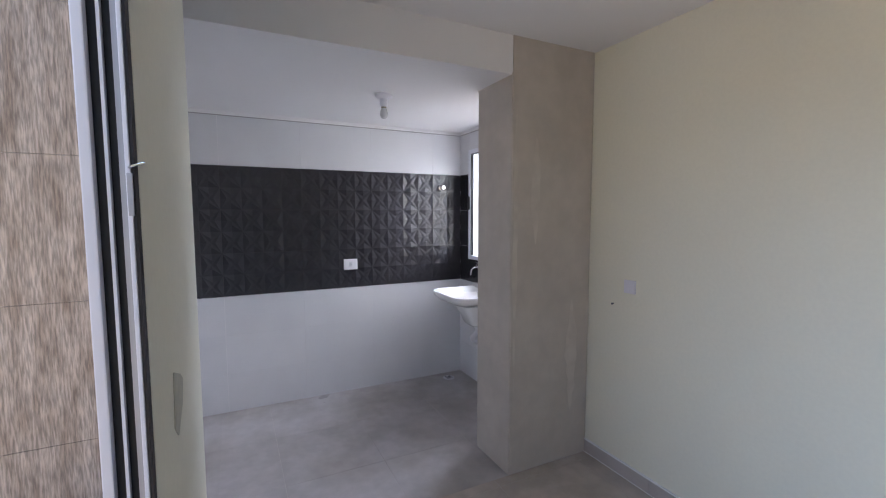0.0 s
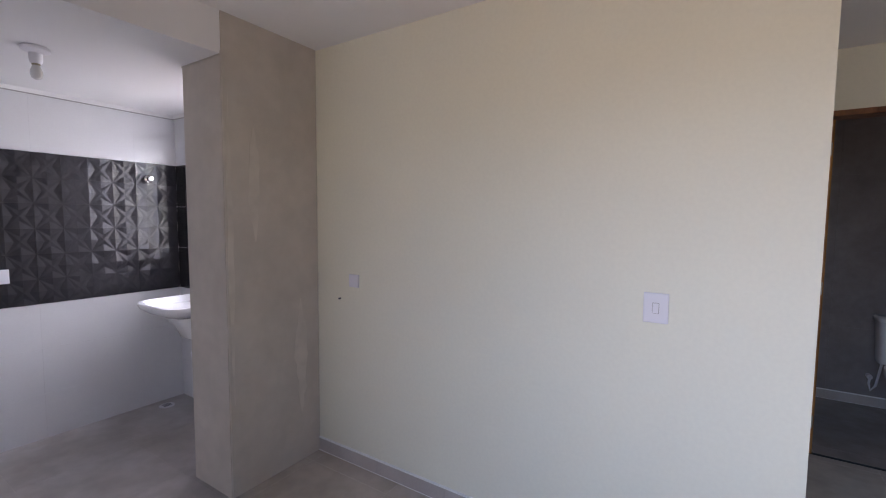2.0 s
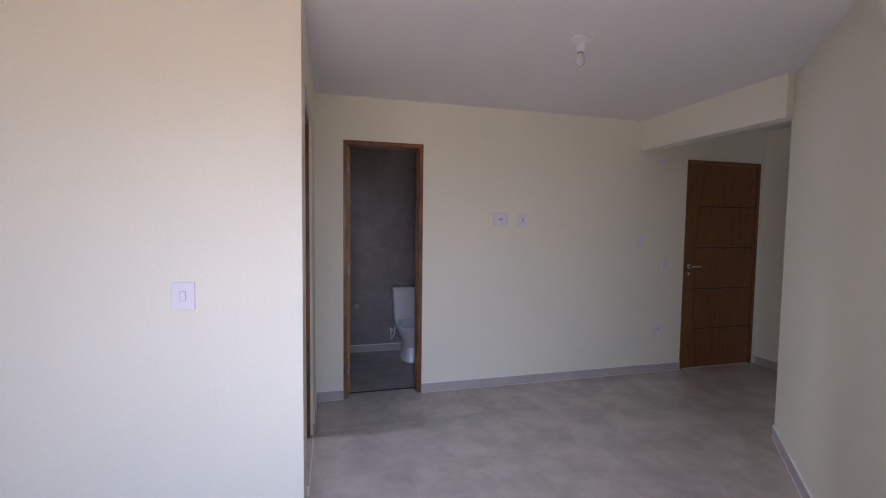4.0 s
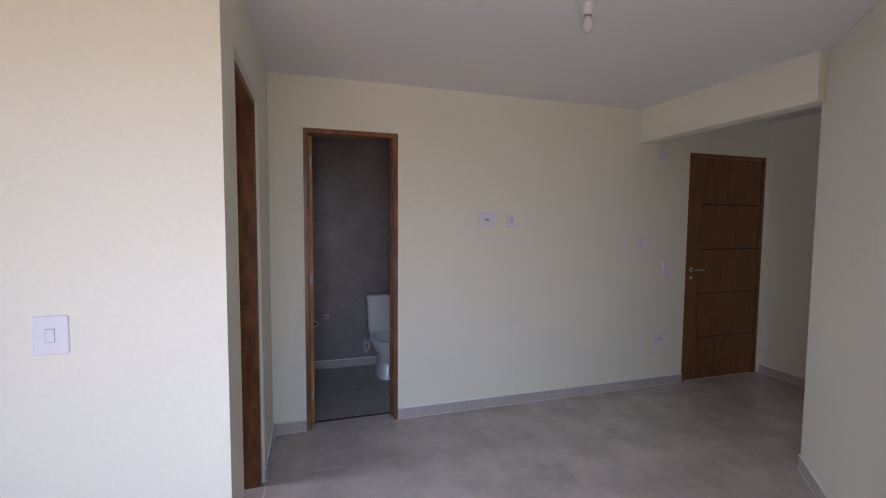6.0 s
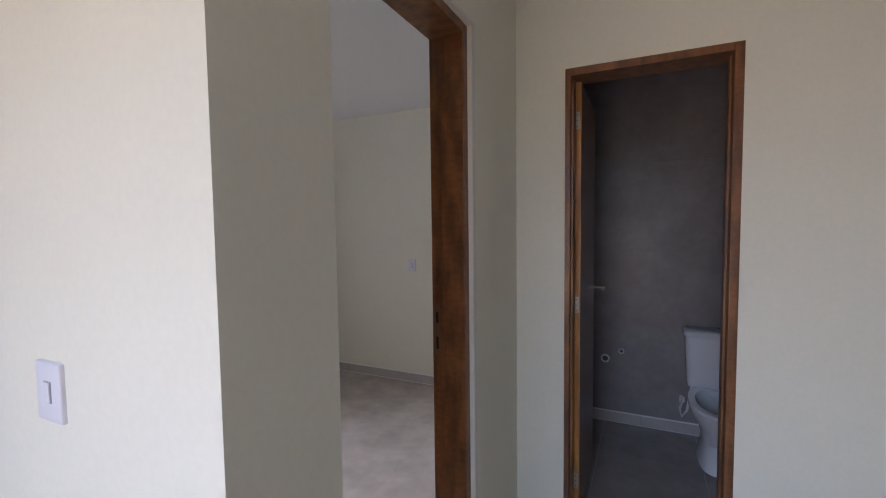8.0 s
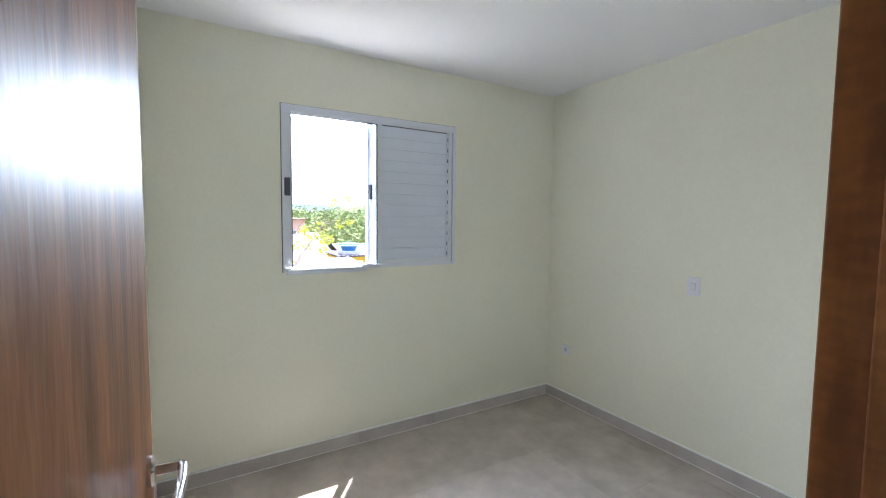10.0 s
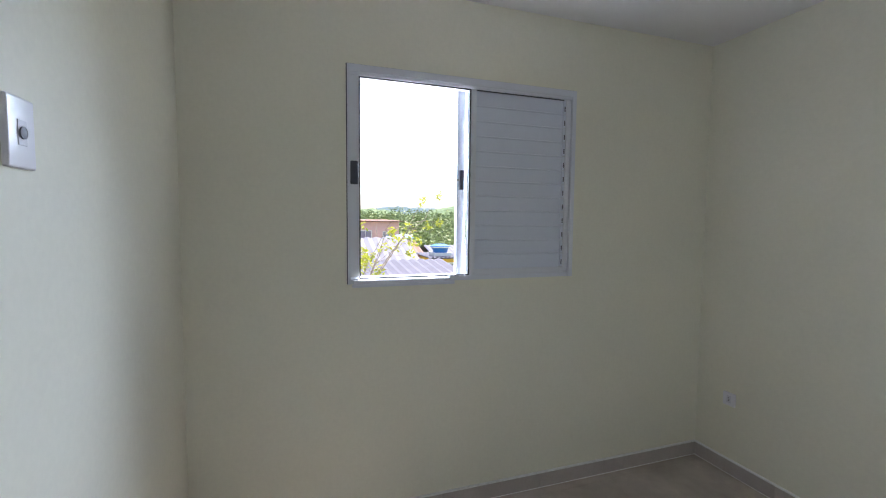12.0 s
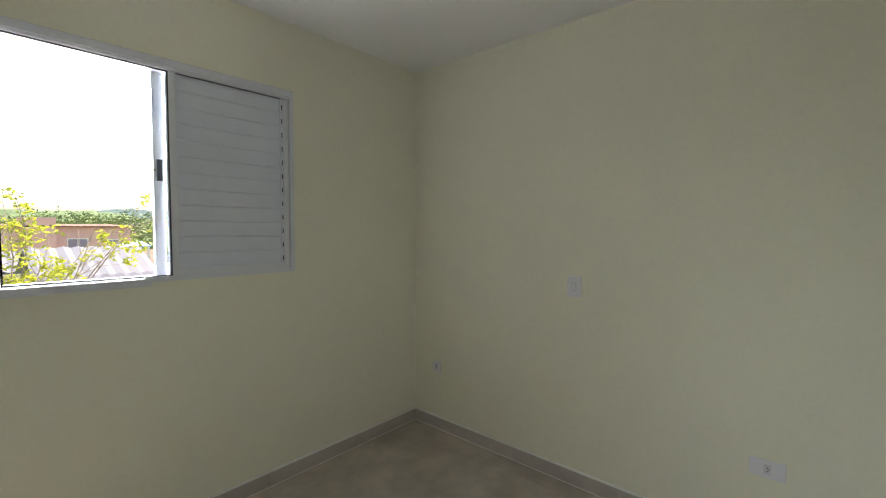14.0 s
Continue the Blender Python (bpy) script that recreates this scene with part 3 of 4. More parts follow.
part("gasket", boxes((XW - 0.008, XW - 0.001, a0 + 0.052, a0 + 0.058, b0 + 0.0225, b1 - 0.0455), (XW - 0.008, XW - 0.001, a0 + 0.058, 1.4455, b1 - 0.051, b1 - 0.0455),
                       (XW - 0.010, XW - 0.003, 1.4455, 1.4515, b0 + 0.0225, b1 - 0.0455), (XW - 0.008, XW - 0.001, a0 + 0.058, 1.4455, b0 + 0.0225, b0 + 0.0275)), BLACKPL, win, "black rubber gasket")
# dark strips on the wall stand for the shade along the frame's edge
part("frame_joint", boxes((XW, XW + 0.0015, a0 - 0.004, a1 + 0.004, b1 - 0.0005, b1 + 0.004), (XW, XW + 0.0015, a1 - 0.0005, a1 + 0.004, b0, b1 - 0.0005), (XW, XW + 0.0015, a0 - 0.004, a0 + 0.0005, b0, b1 - 0.0005)), GREYPL, win, "thin dark line for the shade round the frame")
# the upper rail's shade on the slats, put in as a dark strip
part("head_slot", boxes((XW - 0.0075, XW - 0.003, 1.4815, a1 - 0.0665, b1 - 0.0505, b1 - 0.0458)), GREYPL, win, "dark strip for the rail's shade above the slats")
# shutter leaf on the room side
part("shutter_stile", boxes((XW - 0.035, XW - 0.002, 1.452, 1.480, b0 + 0.024, b1 - 0.046), bevel=0.002), ALU, win, "white shutter stile")
part("shutter_stile", boxes((XW - 0.035, XW - 0.002, a1 - 0.052, a1 - 0.024, b0 + 0.024, b1 - 0.046), bevel=0.002), ALU, win)
part("shutter_rail", boxes((XW - 0.035, XW - 0.003, 1.480, a1 - 0.052, b0 + 0.0225, b0 + 0.050)), ALU, win)
n_slats = 12
lo, hi = b0 + 0.050, b1 - 0.047
pitch = (hi - lo) / n_slats
sb = bmesh.new()
ya, yb = 1.481, a1 - 0.066
prof = [(-0.0185, 0.0), (-0.0155, -0.001), (-0.0125, pitch * 0.93), (-0.009, pitch * 1.02), (-0.012, pitch * 1.05), (-0.017, pitch * 0.94)]
left_ring = [sb.verts.new((x, ya, z)) for x, z in prof]
right_ring = [sb.verts.new((x, yb, z)) for x, z in prof]
for i in range(len(prof)):
    j = (i + 1) % len(prof)
    sb.faces.new((left_ring[i], left_ring[j], right_ring[j], right_ring[i]))
sb.faces.new(left_ring)
sb.faces.new(list(reversed(right_ring)))
bmesh.ops.recalc_face_normals(sb, faces=sb.faces)
slat_mesh = finish("slat", sb, SHUTTER)
clip_mesh = finish("slat_clip", boxes((-0.020, -0.006, a1 - 0.066, a1 - 0.053, 0.004, pitch * 0.97)), SHUTTER)
# dark ticks that draw the small shadows between slat ends and frame
shade_mesh = finish("slat_gap", boxes((-0.0062, -0.0045, a1 - 0.0605, a1 - 0.0555, pitch * 0.2, pitch * 0.55)), GREYPL)
for i in range(n_slats):
    s = new("slat", slat_mesh)
    s.parent, s.location = win, (XW, 0, lo + i * pitch)
    c = new("slat_clip", clip_mesh)
    c.parent, c.location = win, (XW, 0, lo + i * pitch)
    c = new("slat_gap", shade_mesh)
    c.parent, c.location = win, (XW, 0, lo + i * pitch)
part("shutter_back", boxes((XW - 0.048, XW - 0.040, 1.45, a1 - 0.022, b0 + 0.0225, b1 - 0.05)), ALU, win, "outer blind shutter leaf")
# glass sash stacked behind the shutter
part("sash_stile", boxes((XW - 0.088, XW - 0.058, 1.402, 1.446, b0 + 0.0225, b1 - 0.045), bevel=0.002), ALU, win, "white sash stile of the glass leaf")
part("sash_stile", boxes((XW - 0.088, XW - 0.058, a1 - 0.06, a1 - 0.024, b0 + 0.0225, b1 - 0.045)), ALU, win)
sl = part("sash_latch", boxes((XW - 0.058, XW - 0.044, 1.412, 1.434, 1.595, 1.69), bevel=0.002), GREYPL, win, "dark grey sash latch")
part("latch_knob", boxes((XW - 0.052, XW - 0.046, 1.396, 1.412, 1.638, 1.646)), STEEL, sl)
glass = bpy.data.materials.new("window_glass")
glass.use_nodes = True
gb = glass.node_tree.nodes["Principled BSDF"]
gb.inputs["Base Color"].default_value = (0.93, 0.96, 0.95, 1)
gb.inputs["Roughness"].default_value = 0.02
gb.inputs["Transmission Weight"].default_value = 1.0
pane = part("pane", boxes((XW - 0.075, XW - 0.070, 1.446, a1 - 0.06, b0 + 0.0225, b1 - 0.045)), glass, win, "clear glass pane")
pane.visible_shadow = False

# ---- kitchen window ----
kw = thing("window_2", (0, 0, 0), "white aluminium kitchen window with bright glass", "window", kind="structure")
k0, k1, z0, z1 = W2
for row in ((k0, k0 + 0.035, z0, z1), (k1 - 0.035, k1, z0, z1), (k0 + 0.035, k1 - 0.035, z0, z0 + 0.035), (k0 + 0.035, k1 - 0.035, z1 - 0.035, z1)):
    part("window_frame", boxes((row[0], row[1], -0.050, 0.05, row[2], row[3]), bevel=0.003), ALU, kw)
part("gasket", boxes((k0 + 0.035, k0 + 0.042, -0.044, -0.02, z0 + 0.036, z1 - 0.036), (k0 + 0.042, k1 - 0.035, -0.044, -0.02, z1 - 0.042, z1 - 0.036)), BLACKPL, kw, "black rubber gasket")
part("sash_stile", boxes((-3.34, -3.30, -0.02, 0.012, z0 + 0.036, z1 - 0.036), bevel=0.002), ALU, kw)
part("latch", boxes((k0 + 0.010, k0 + 0.040, -0.066, -0.05, 1.56, 1.68), bevel=0.006), BLACKPL, kw, "black sash latch")
kp = part("pane", boxes((k0 + 0.042, -3.34, -0.007, -0.002, z0 + 0.036, z1 - 0.036)), glass, kw)
kp.visible_shadow = False

# ---- balcony sliding door frame ----
sd = thing("door_4", (0, 0, 0), "white aluminium balcony door frame with open tracks", "sliding door", kind="structure")
part("sealant", boxes((-1.1645, -1.1385, YD - 0.0046, YD - 0.0006, 0.02, 2.15)), BLACKPL, sd, "dark sealant line")
part("frame_flange", boxes((-1.1645, -1.136, YD - 0.011, YD - 0.0048, 0.02, 2.15), bevel=0.0015), ALU, sd)
part("track_channel", boxes((-1.1645, -1.140, YD - 0.018, YD - 0.011, 0.02, 2.15)), ALUGREY, sd, "grey inner channel")
part("track_gap", boxes((-1.1645, -1.150, YD - 0.029, YD - 0.018, 0.02, 2.15)), BLACKPL, sd, "black gap of the sliding track")
part("track_fin", boxes((-1.1645, -1.137, YD - 0.033, YD - 0.029, 0.02, 2.15)), ALU, sd)
part("track_gap", boxes((-1.1645, -1.150, YD - 0.046, YD - 0.033, 0.02, 2.15)), BLACKPL, sd, "dark outer channel")
part("frame_flange", boxes((-1.1645, -1.132, YD - 0.060, YD - 0.046, 0.02, 2.15), bevel=0.002), ALU, sd)
part("head_track", boxes((-1.13, 0.68, YD - 0.056, YD - 0.004, 2.12, 2.148)), ALU, sd)
part("floor_track", boxes((-1.165, 0.72, YD - 0.056, YD - 0.002, 0.0, 0.018)), ALUGREY, sd)
part("jamb", boxes((0.69, 0.718, YD - 0.056, YD - 0.004, 0.02, 2.12)), ALU, sd)
part("latch_hook", tube([(-1.136, YD - 0.006, 1.588), (-1.130, YD - 0.002, 1.589), (-1.128, YD + 0.006, 1.592), (-1.127, YD + 0.014, 1.594)], 0.0022, 8, 0.7), CHROME, sd, "small bright metal hook", True)
part("latch_plate", boxes((-1.1362, -1.134, YD - 0.0095, YD - 0.0025, 1.52, 1.58), bevel=0.0008), ALUGREY, sd)

# ---- wall tiles of the kitchen ----
def relief_tile(w, h, nx, nz):
    """A tile with raised spindles between the points of a grid, nx by nz cells, in the yz plane and facing +x."""
    bm = bmesh.new()
    cw, ch, g, s = w / nx, h / nz, 0.0045, 0.30
    key = {}

    def v(i, k, up):
        p = (round(i * 100), round(k * 100))
        if p not in key:
            key[p] = bm.verts.new((0.002 + up, i * cw, k * ch))
        return key[p]
    for i in range(nx):
        for k in range(nz):
            c = v(i + 0.5, k + 0.5, 0.0015)
            cs = [v(i, k, 0), v(i + 1, k, 0), v(i + 1, k + 1, 0), v(i, k + 1, 0)]
            ms = [v(i + 0.5, k, g), v(i + 1, k + 0.5, g), v(i + 0.5, k + 1, g), v(i, k + 0.5, g)]
            ns = [v(i + 0.5, k + s, 0), v(i + 1 - s, k + 0.5, 0), v(i + 0.5, k + 1 - s, 0), v(i + s, k + 0.5, 0)]
            for q in range(4):
                r = (q + 1) % 4
                bm.faces.new((cs[q], ms[q], ns[q]))
                bm.faces.new((ms[q], cs[r], ns[q]))
                bm.faces.new((ns[q], cs[r], c))
                bm.faces.new((cs[r], ns[r], c))
    bmesh.ops.recalc_face_normals(bm, faces=bm.faces)
    box(bm, -0.006, 0.0018, 0, w, 0, h)
    return bm


def shared(name, mesh, parent, at, rz=0):
    ob = new(name, mesh)
    ob.parent = parent
    ob.matrix_basis = pose(*at, 0, 0, rz)
    return ob


TW, TH = 0.578, 0.3275
black_full = finish("black_tile", relief_tile(TW - 0.002, TH - 0.002, 4, 2), BTILE)
black_half = finish("black_tile", relief_tile(TW / 2 - 0.002, TH - 0.002, 2, 2), BTILE)
white_full = finish("white_tile", boxes((-0.006, 0.0, 0, TW - 0.0003, 0, 0.2995)), WTILE)
white_half = finish("white_tile", boxes((-0.006, 0.0, 0, TW / 2 - 0.0003, 0, 0.2995)), WTILE)
white_top = finish("white_tile", boxes((-0.006, 0.0, 0, TW - 0.0003, 0, 0.3888)), WTILE)
white_top_half = finish("white_tile", boxes((-0.006, 0.0, 0, TW / 2 - 0.0003, 0, 0.3888)), WTILE)
YC = -0.04
rows_low = [0.0, 0.30, 0.60]
rows_black = [0.902, 0.902 + TH, 0.902 + 2 * TH]
ztop = 0.902 + 3 * TH
part("tile_bed", boxes((XK - 0.0078, XK - 0.0055, -2.35, YC - 0.002, 0.9022, ztop - 0.001)), BLACKPL, kitchen_wall, "dark joints between black tiles")
cols = [(YC - TW / 2, True)] + [(YC - TW / 2 - TW * i, False) for i in range(1, 4)]
for y, half in cols:
    for z in rows_low:
        shared("white_tile", white_half if half else white_full, kitchen_wall, (XK, y, z))
    for z in rows_black:
        shared("black_tile", black_half if half else black_full, kitchen_wall, (XK, y, z))
    shared("white_tile", white_top_half if half else white_top, kitchen_wall, (XK, y, ztop))
# the cut tiles beside the end wall
CUT0 = -2.3445
CUTW = cols[-1][0] - CUT0 - 0.002
for z in rows_low:
    part("white_tile", boxes((XK - 0.006, XK, CUT0, CUT0 + CUTW, z, z + 0.2995)), WTILE, kitchen_wall)
for z in rows_black:
    shared("black_tile", finish("black_tile", relief_tile(CUTW, TH - 0.002, 2, 2), BTILE), kitchen_wall, (XK, CUT0, z))
part("white_tile", boxes((XK - 0.006, XK, CUT0, CUT0 + CUTW, ztop, ztop + 0.3888)), WTILE, kitchen_wall)
# window wall
def flat_tile(name, material, x0, x1, za, zb):
    part(name, boxes((x0, x1 - 0.0015, YC, -0.033, za, zb - 0.0015), bevel=0.0006), material, window_wall)


for z in rows_low:
    for xa, xb in ((XK, -3.70), (-3.70, -3.12), (-3.12, -2.735)):
        flat_tile("white_tile", WTILE, xa, xb, z, z + 0.30)
for z in rows_black:
    flat_tile("black_tile", BTILE, XK, W2[0], z, z + TH)
flat_tile("black_tile", BTILE, W2[0], -3.12, 0.902, W2[2])
flat_tile("black_tile", BTILE, -3.12, W2[1], 0.902, W2[2])
flat_tile("white_tile", WTILE, XK, W2[0], ztop, HK)
flat_tile("white_tile", WTILE, W2[0], W2[1], W2[3], HK)

# ---- laundry tub ----
tub = thing("laundry_tub", (-3.375, -0.285, 0.0), "white glazed ceramic laundry tub hung on the tiled wall", "sink")


def loft(rings):
    """A skin through rings of equal length."""
    bm = bmesh.new()
    vs = [[bm.verts.new(p) for p in ring] for ring in rings]
    for a, b in zip(vs, vs[1:]):
        for i in range(len(a)):
            j = (i + 1) % len(a)
            bm.faces.new((a[i], a[j], b[j], b[i]))
    bm.faces.new(list(reversed(vs[0])))
    bm.faces.new(vs[-1])
    bmesh.ops.recalc_face_normals(bm, faces=bm.faces)
    return bm


def rounded(cx, cy, w, d, z, power=5.0, n=40):
    ring = []
    for i in range(n):
        a = 2 * math.pi * i / n
        c, s = math.cos(a), math.sin(a)
        ring.append((cx + math.copysign(abs(c) ** (2 / power), c) * w / 2, cy + math.copysign(abs(s) ** (2 / power), s) * d / 2, z))
    return ring


part("tray", loft([rounded(0, 0.0, 0.44, 0.40, 0.825), rounded(0, 0, 0.525, 0.475, 0.858), rounded(0, 0, 0.535, 0.487, 0.875), rounded(0, 0, 0.53, 0.482, 0.893), rounded(0, 0, 0.505, 0.457, 0.897),
                   rounded(0, 0, 0.475, 0.41, 0.886), rounded(0, 0, 0.43, 0.37, 0.852)]), CERAMIC, tub, "", True)
part("bowl", loft([rounded(0.15, 0.03, 0.14, 0.22, 0.662), rounded(0.15, 0.03, 0.18, 0.27, 0.68), rounded(0.15, 0.02, 0.20, 0.31, 0.75), rounded(0.12, 0.0, 0.28, 0.36, 0.8245)]), CERAMIC, tub, "deep wash bowl under the rim", True)
part("back_ledge", boxes((-0.26, 0.26, 0.175, 0.242, 0.885, 0.925), bevel=0.01), CERAMIC, tub, "", True)
part("drain_nut", lathe([(0.034, 0.662), (0.036, 0.65), (0.036, 0.63), (0.026, 0.62)], 18, (0.10, 0.02, 0)), PLASTIC, tub, "", True)
part("gasket", lathe([(0.037, 0.6505), (0.038, 0.648), (0.038, 0.643), (0.037, 0.641)], 18, (0.10, 0.02, 0)), BLACKPL, tub, "black rubber washer")
part("siphon", tube([(0.10, 0.02, 0.63), (0.095, 0.02, 0.585), (0.05, 0.02, 0.545), (0.015, 0.02, 0.52), (0.0, 0.03, 0.495), (0.03, 0.05, 0.485), (0.10, 0.12, 0.53), (0.16, 0.242, 0.545)], 0.022, 12), PLASTIC, tub, "white corrugated plastic siphon pipe", True)
tap = thing("wall_tap", (-3.60, YC, 1.055), "small chrome tap on the wall above the tub", "tap")
part("spout", tube([(0, 0, 0), (0, -0.07, 0.0), (0, -0.10, -0.015), (0, -0.105, -0.06)], 0.011, 12, 0.8), CHROME, tap, "", True)
part("flange", lathe([(0.025, 0), (0.022, 0.006), (0.012, 0.01)], 16, (0, 0, 0), "y"), CHROME, tap, "", True)
part("tap_handle", boxes((-0.028, 0.028, -0.058, -0.046, 0.035, 0.045), (-0.005, 0.005, -0.057, -0.047, 0.005, 0.04), bevel=0.003), CHROME, tap)
valve = thing("valve_handle", (XK + 0.008, -0.25, 1.762), "round chrome shut-off valve handle on black tiles", "valve")
part("flange", lathe([(0.028, 0), (0.026, 0.008), (0.014, 0.014), (0.012, 0.035)], 20, (0, 0, 0), "x"), CHROME, valve, "", True)
part("knob", lathe([(0.018, 0.035), (0.023, 0.04), (0.023, 0.06), (0.017, 0.066)], 12, (0, 0, 0), "x"), CHROME, valve, "", True)
drain = thing("floor_drain", (-3.86, -0.23, 0.0), "round white plastic floor drain", "drain")
part("rim", lathe([(0.052, 0.0), (0.052, 0.003), (0.042, 0.005)], 24), PLASTIC2, drain, "", True)
part("grate", boxes(*[(-0.03, 0.03, -0.027 + i * 0.012, -0.021 + i * 0.012, 0.005, 0.0065) for i in range(5)]), GREYPL, drain)


# ---- ceiling lamps ----
def ceiling_lamp(at, label):
    lamp = thing("ceiling_lamp", at, label, "lamp", "bare bulb ceiling lamps")
    part("rose", lathe([(0.050, 0.0), (0.056, -0.006), (0.055, -0.018), (0.040, -0.026), (0.026, -0.030)], 28), PLASTIC, lamp, "round white plastic ceiling rose", True)
    part("lampholder", lathe([(0.026, -0.030), (0.0255, -0.06), (0.022, -0.074), (0.018, -0.078)], 24), PLASTIC, lamp, "", True)
    part("lamp_cap", lathe([(0.0165, -0.078), (0.0165, -0.084), (0.014, -0.086)], 20), STEEL, lamp, "", True)
    part("bulb", lathe([(0.014, -0.086), (0.019, -0.098), (0.0235, -0.114), (0.0235, -0.128), (0.018, -0.143), (0.008, -0.150), (0.001, -0.151)], 24), BULB, lamp, "frosted white bulb, unlit", True)
    return lamp


ceiling_lamp((-1.29, 1.48, H), "white ceiling lampholder with a bare bulb in the bedroom")
ceiling_lamp((1.44, 0.12, H), "white ceiling lampholder with a bare bulb in the living room")
ceiling_lamp((-3.05, -1.10, HK), "white ceiling lampholder with a bare bulb under the kitchen ceiling")


# ---- switches and sockets ----
def plate(at, rz, w, h, label, kind="switch", category="switch", group="", modules=1, tall=True):
    """A wall plate facing -y before it is turned by rz."""
    p = thing("wall_" + category, at, label, category, group, rz=rz)
    bm = boxes((-w / 2, w / 2, -0.009, 0, -h / 2, h / 2))
    bmesh.ops.bevel(bm, geom=[e for e in bm.edges if min(v.co.y for v in e.verts) < -0.008], offset=0.004, segments=3, profile=0.6, affect="EDGES")
    body = part("plate", bm, PLASTIC, p, "", True)
    mw, mh = (0.024, 0.042) if tall else (0.042, 0.024)
    for i in range(modules):
        o = (i - (modules - 1) / 2) * 0.03
        ox, oz = (o, 0) if tall else (0, o)
        part("module", boxes((ox - mw / 2, ox + mw / 2, -0.0105, -0.0085, oz - mh / 2, oz + mh / 2), bevel=0.0006), GAPGREY if kind == "switch" else PLASTIC2, body, "inset module")
        if kind == "switch":
            part("rocker", boxes((ox - mw / 2 + 0.0018, ox + mw / 2 - 0.0018, -0.0125, -0.0105, oz - mh / 2 + 0.0018, oz + mh / 2 - 0.0018), bevel=0.0008), PLASTIC, body)
        elif kind == "socket":
            for q in (-0.0075, 0, 0.0075):
                hx, hz = (ox + (0.003 if q == 0 else 0), oz + q) if tall else (ox + q, oz + (0.003 if q == 0 else 0))
                part("pin_hole", lathe([(0.0024, 0), (0.0024, 0.0006)], 10, (hx, -0.0105, hz), "y"), BLACKPL, body)
        elif kind == "jack":
            part("jack", boxes((ox - 0.006, ox + 0.006, -0.0112, -0.0105, oz - 0.006, oz + 0.008)), BLACKPL, body, "dark data jack")
        elif kind == "coax":
            part("coax", lathe([(0.0105, 0), (0.0105, 0.002), (0.008, 0.003)], 16, (ox, -0.0105, oz), "y"), GREYPL, body, "coaxial outlet", True)
        elif kind == "bar":
            part("slot", boxes((ox - 0.016, ox + 0.016, -0.0112, -0.0105, oz - 0.0025, oz + 0.0025)), GREYPL, body)
    return p


plate((-0.476, 0, 1.146), 0, 0.088, 0.116, "white square light switch plate with one rocker")
plate((-2.065, 0, 1.113), 0, 0.075, 0.075, "small white blank plate on the pale wall", "none", "plate", modules=0)
plate((1.586, YB, 1.513), 0, 0.135, 0.118, "wide white plate with a data slot on the pale wall", "bar", "plate", "media plates", 1, False)
plate((1.80, YB, 1.505), 0, 0.072, 0.112, "white socket plate beside the data plate", "socket", "socket", "media plates")
plate((3.06, YB, 1.318), 0, 0.055, 0.118, "narrow white switch plate near the entrance", "none", "plate", modules=0)
plate((3.36, YB, 1.084), 0, 0.075, 0.118, "white light switch beside the entrance door", "switch")
plate((3.312, YB, 0.437), 0, 0.118, 0.075, "low white socket plate beside the entrance door", "socket", "socket", tall=False)
plate((3.27, YB, 2.105), 0, 0.07, 0.085, "small white box high on the wall", "none", "plate", modules=0)
plate((XK + 0.002, -1.10, 1.098), 90, 0.116, 0.09, "white kitchen socket plate on black tiles", "socket", "socket", tall=True)
plate((-1.372, YR, 1.083), 0, 0.078, 0.112, "white light switch on the bedroom wall", "switch")
plate((-2.358, YR, 0.432), 0, 0.072, 0.075, "low white socket plate in the bedroom corner", "socket", "socket", "low bedroom sockets")
plate((-0.525, YR, 0.408), 0, 0.122, 0.074, "low white bedroom socket plate, wide", "socket", "socket", "low bedroom sockets", tall=True)
plate((-1.39, YL, 1.582), 180, 0.078, 0.118, "white wall plate with a data jack", "jack", "plate", "bedroom media plates")
plate((-1.536, YL, 1.58), 180, 0.078, 0.118, "white wall plate with a coaxial outlet", "coax", "plate", "bedroom media plates")
nail = thing("wall_nail", (-2.18, 0, 0.998), "small dark nail in the pale wall", "nail")
part("nail_shaft", lathe([(0.004, 0), (0.004, 0.01), (0.006, 0.011), (0.006, 0.013)], 10, (0, 0, 0), "y"), GREYPL, nail)

# ---- bathroom ----
bath_lining = setting("wall_bath_tiles", boxes((0.0, 0.012, YB + 0.152, YW - 0.036, 0, H), (0.0, 1.6, YW - 0.036, YR, 0, H), (1.588, 1.6, YB + 0.152, YW - 0.036, 0, H)), BATHTILE, "dark grey tiled bathroom walls", "wall")
for i in range(3):
    for k in range(4):
        xa, xb = 0.013 + i * 0.526, 0.013 + (i + 1) * 0.526 - 0.0015
        za, zb = k * 0.62 + 0.001, min((k + 1) * 0.62 - 0.001, H)
        part("bath_tile", boxes((xa, xb, YW - 0.042, YW - 0.036, za, zb)), BATHTILE, bath_lining)
for i in range(3):
    for k in range(4):
        ya, yb2 = YB + 0.154 + i * 0.395, YB + 0.154 + (i + 1) * 0.395 - 0.0015
        za, zb = k * 0.62 + 0.001, min((k + 1) * 0.62 - 0.001, H)
        part("bath_tile", boxes((0.012, 0.018, ya, min(yb2, YW - 0.043), za, zb)), BATHTILE, bath_lining)
        part("bath_tile", boxes((1.582, 1.588, ya, min(yb2, YW - 0.043), za, zb)), BATHTILE, bath_lining)

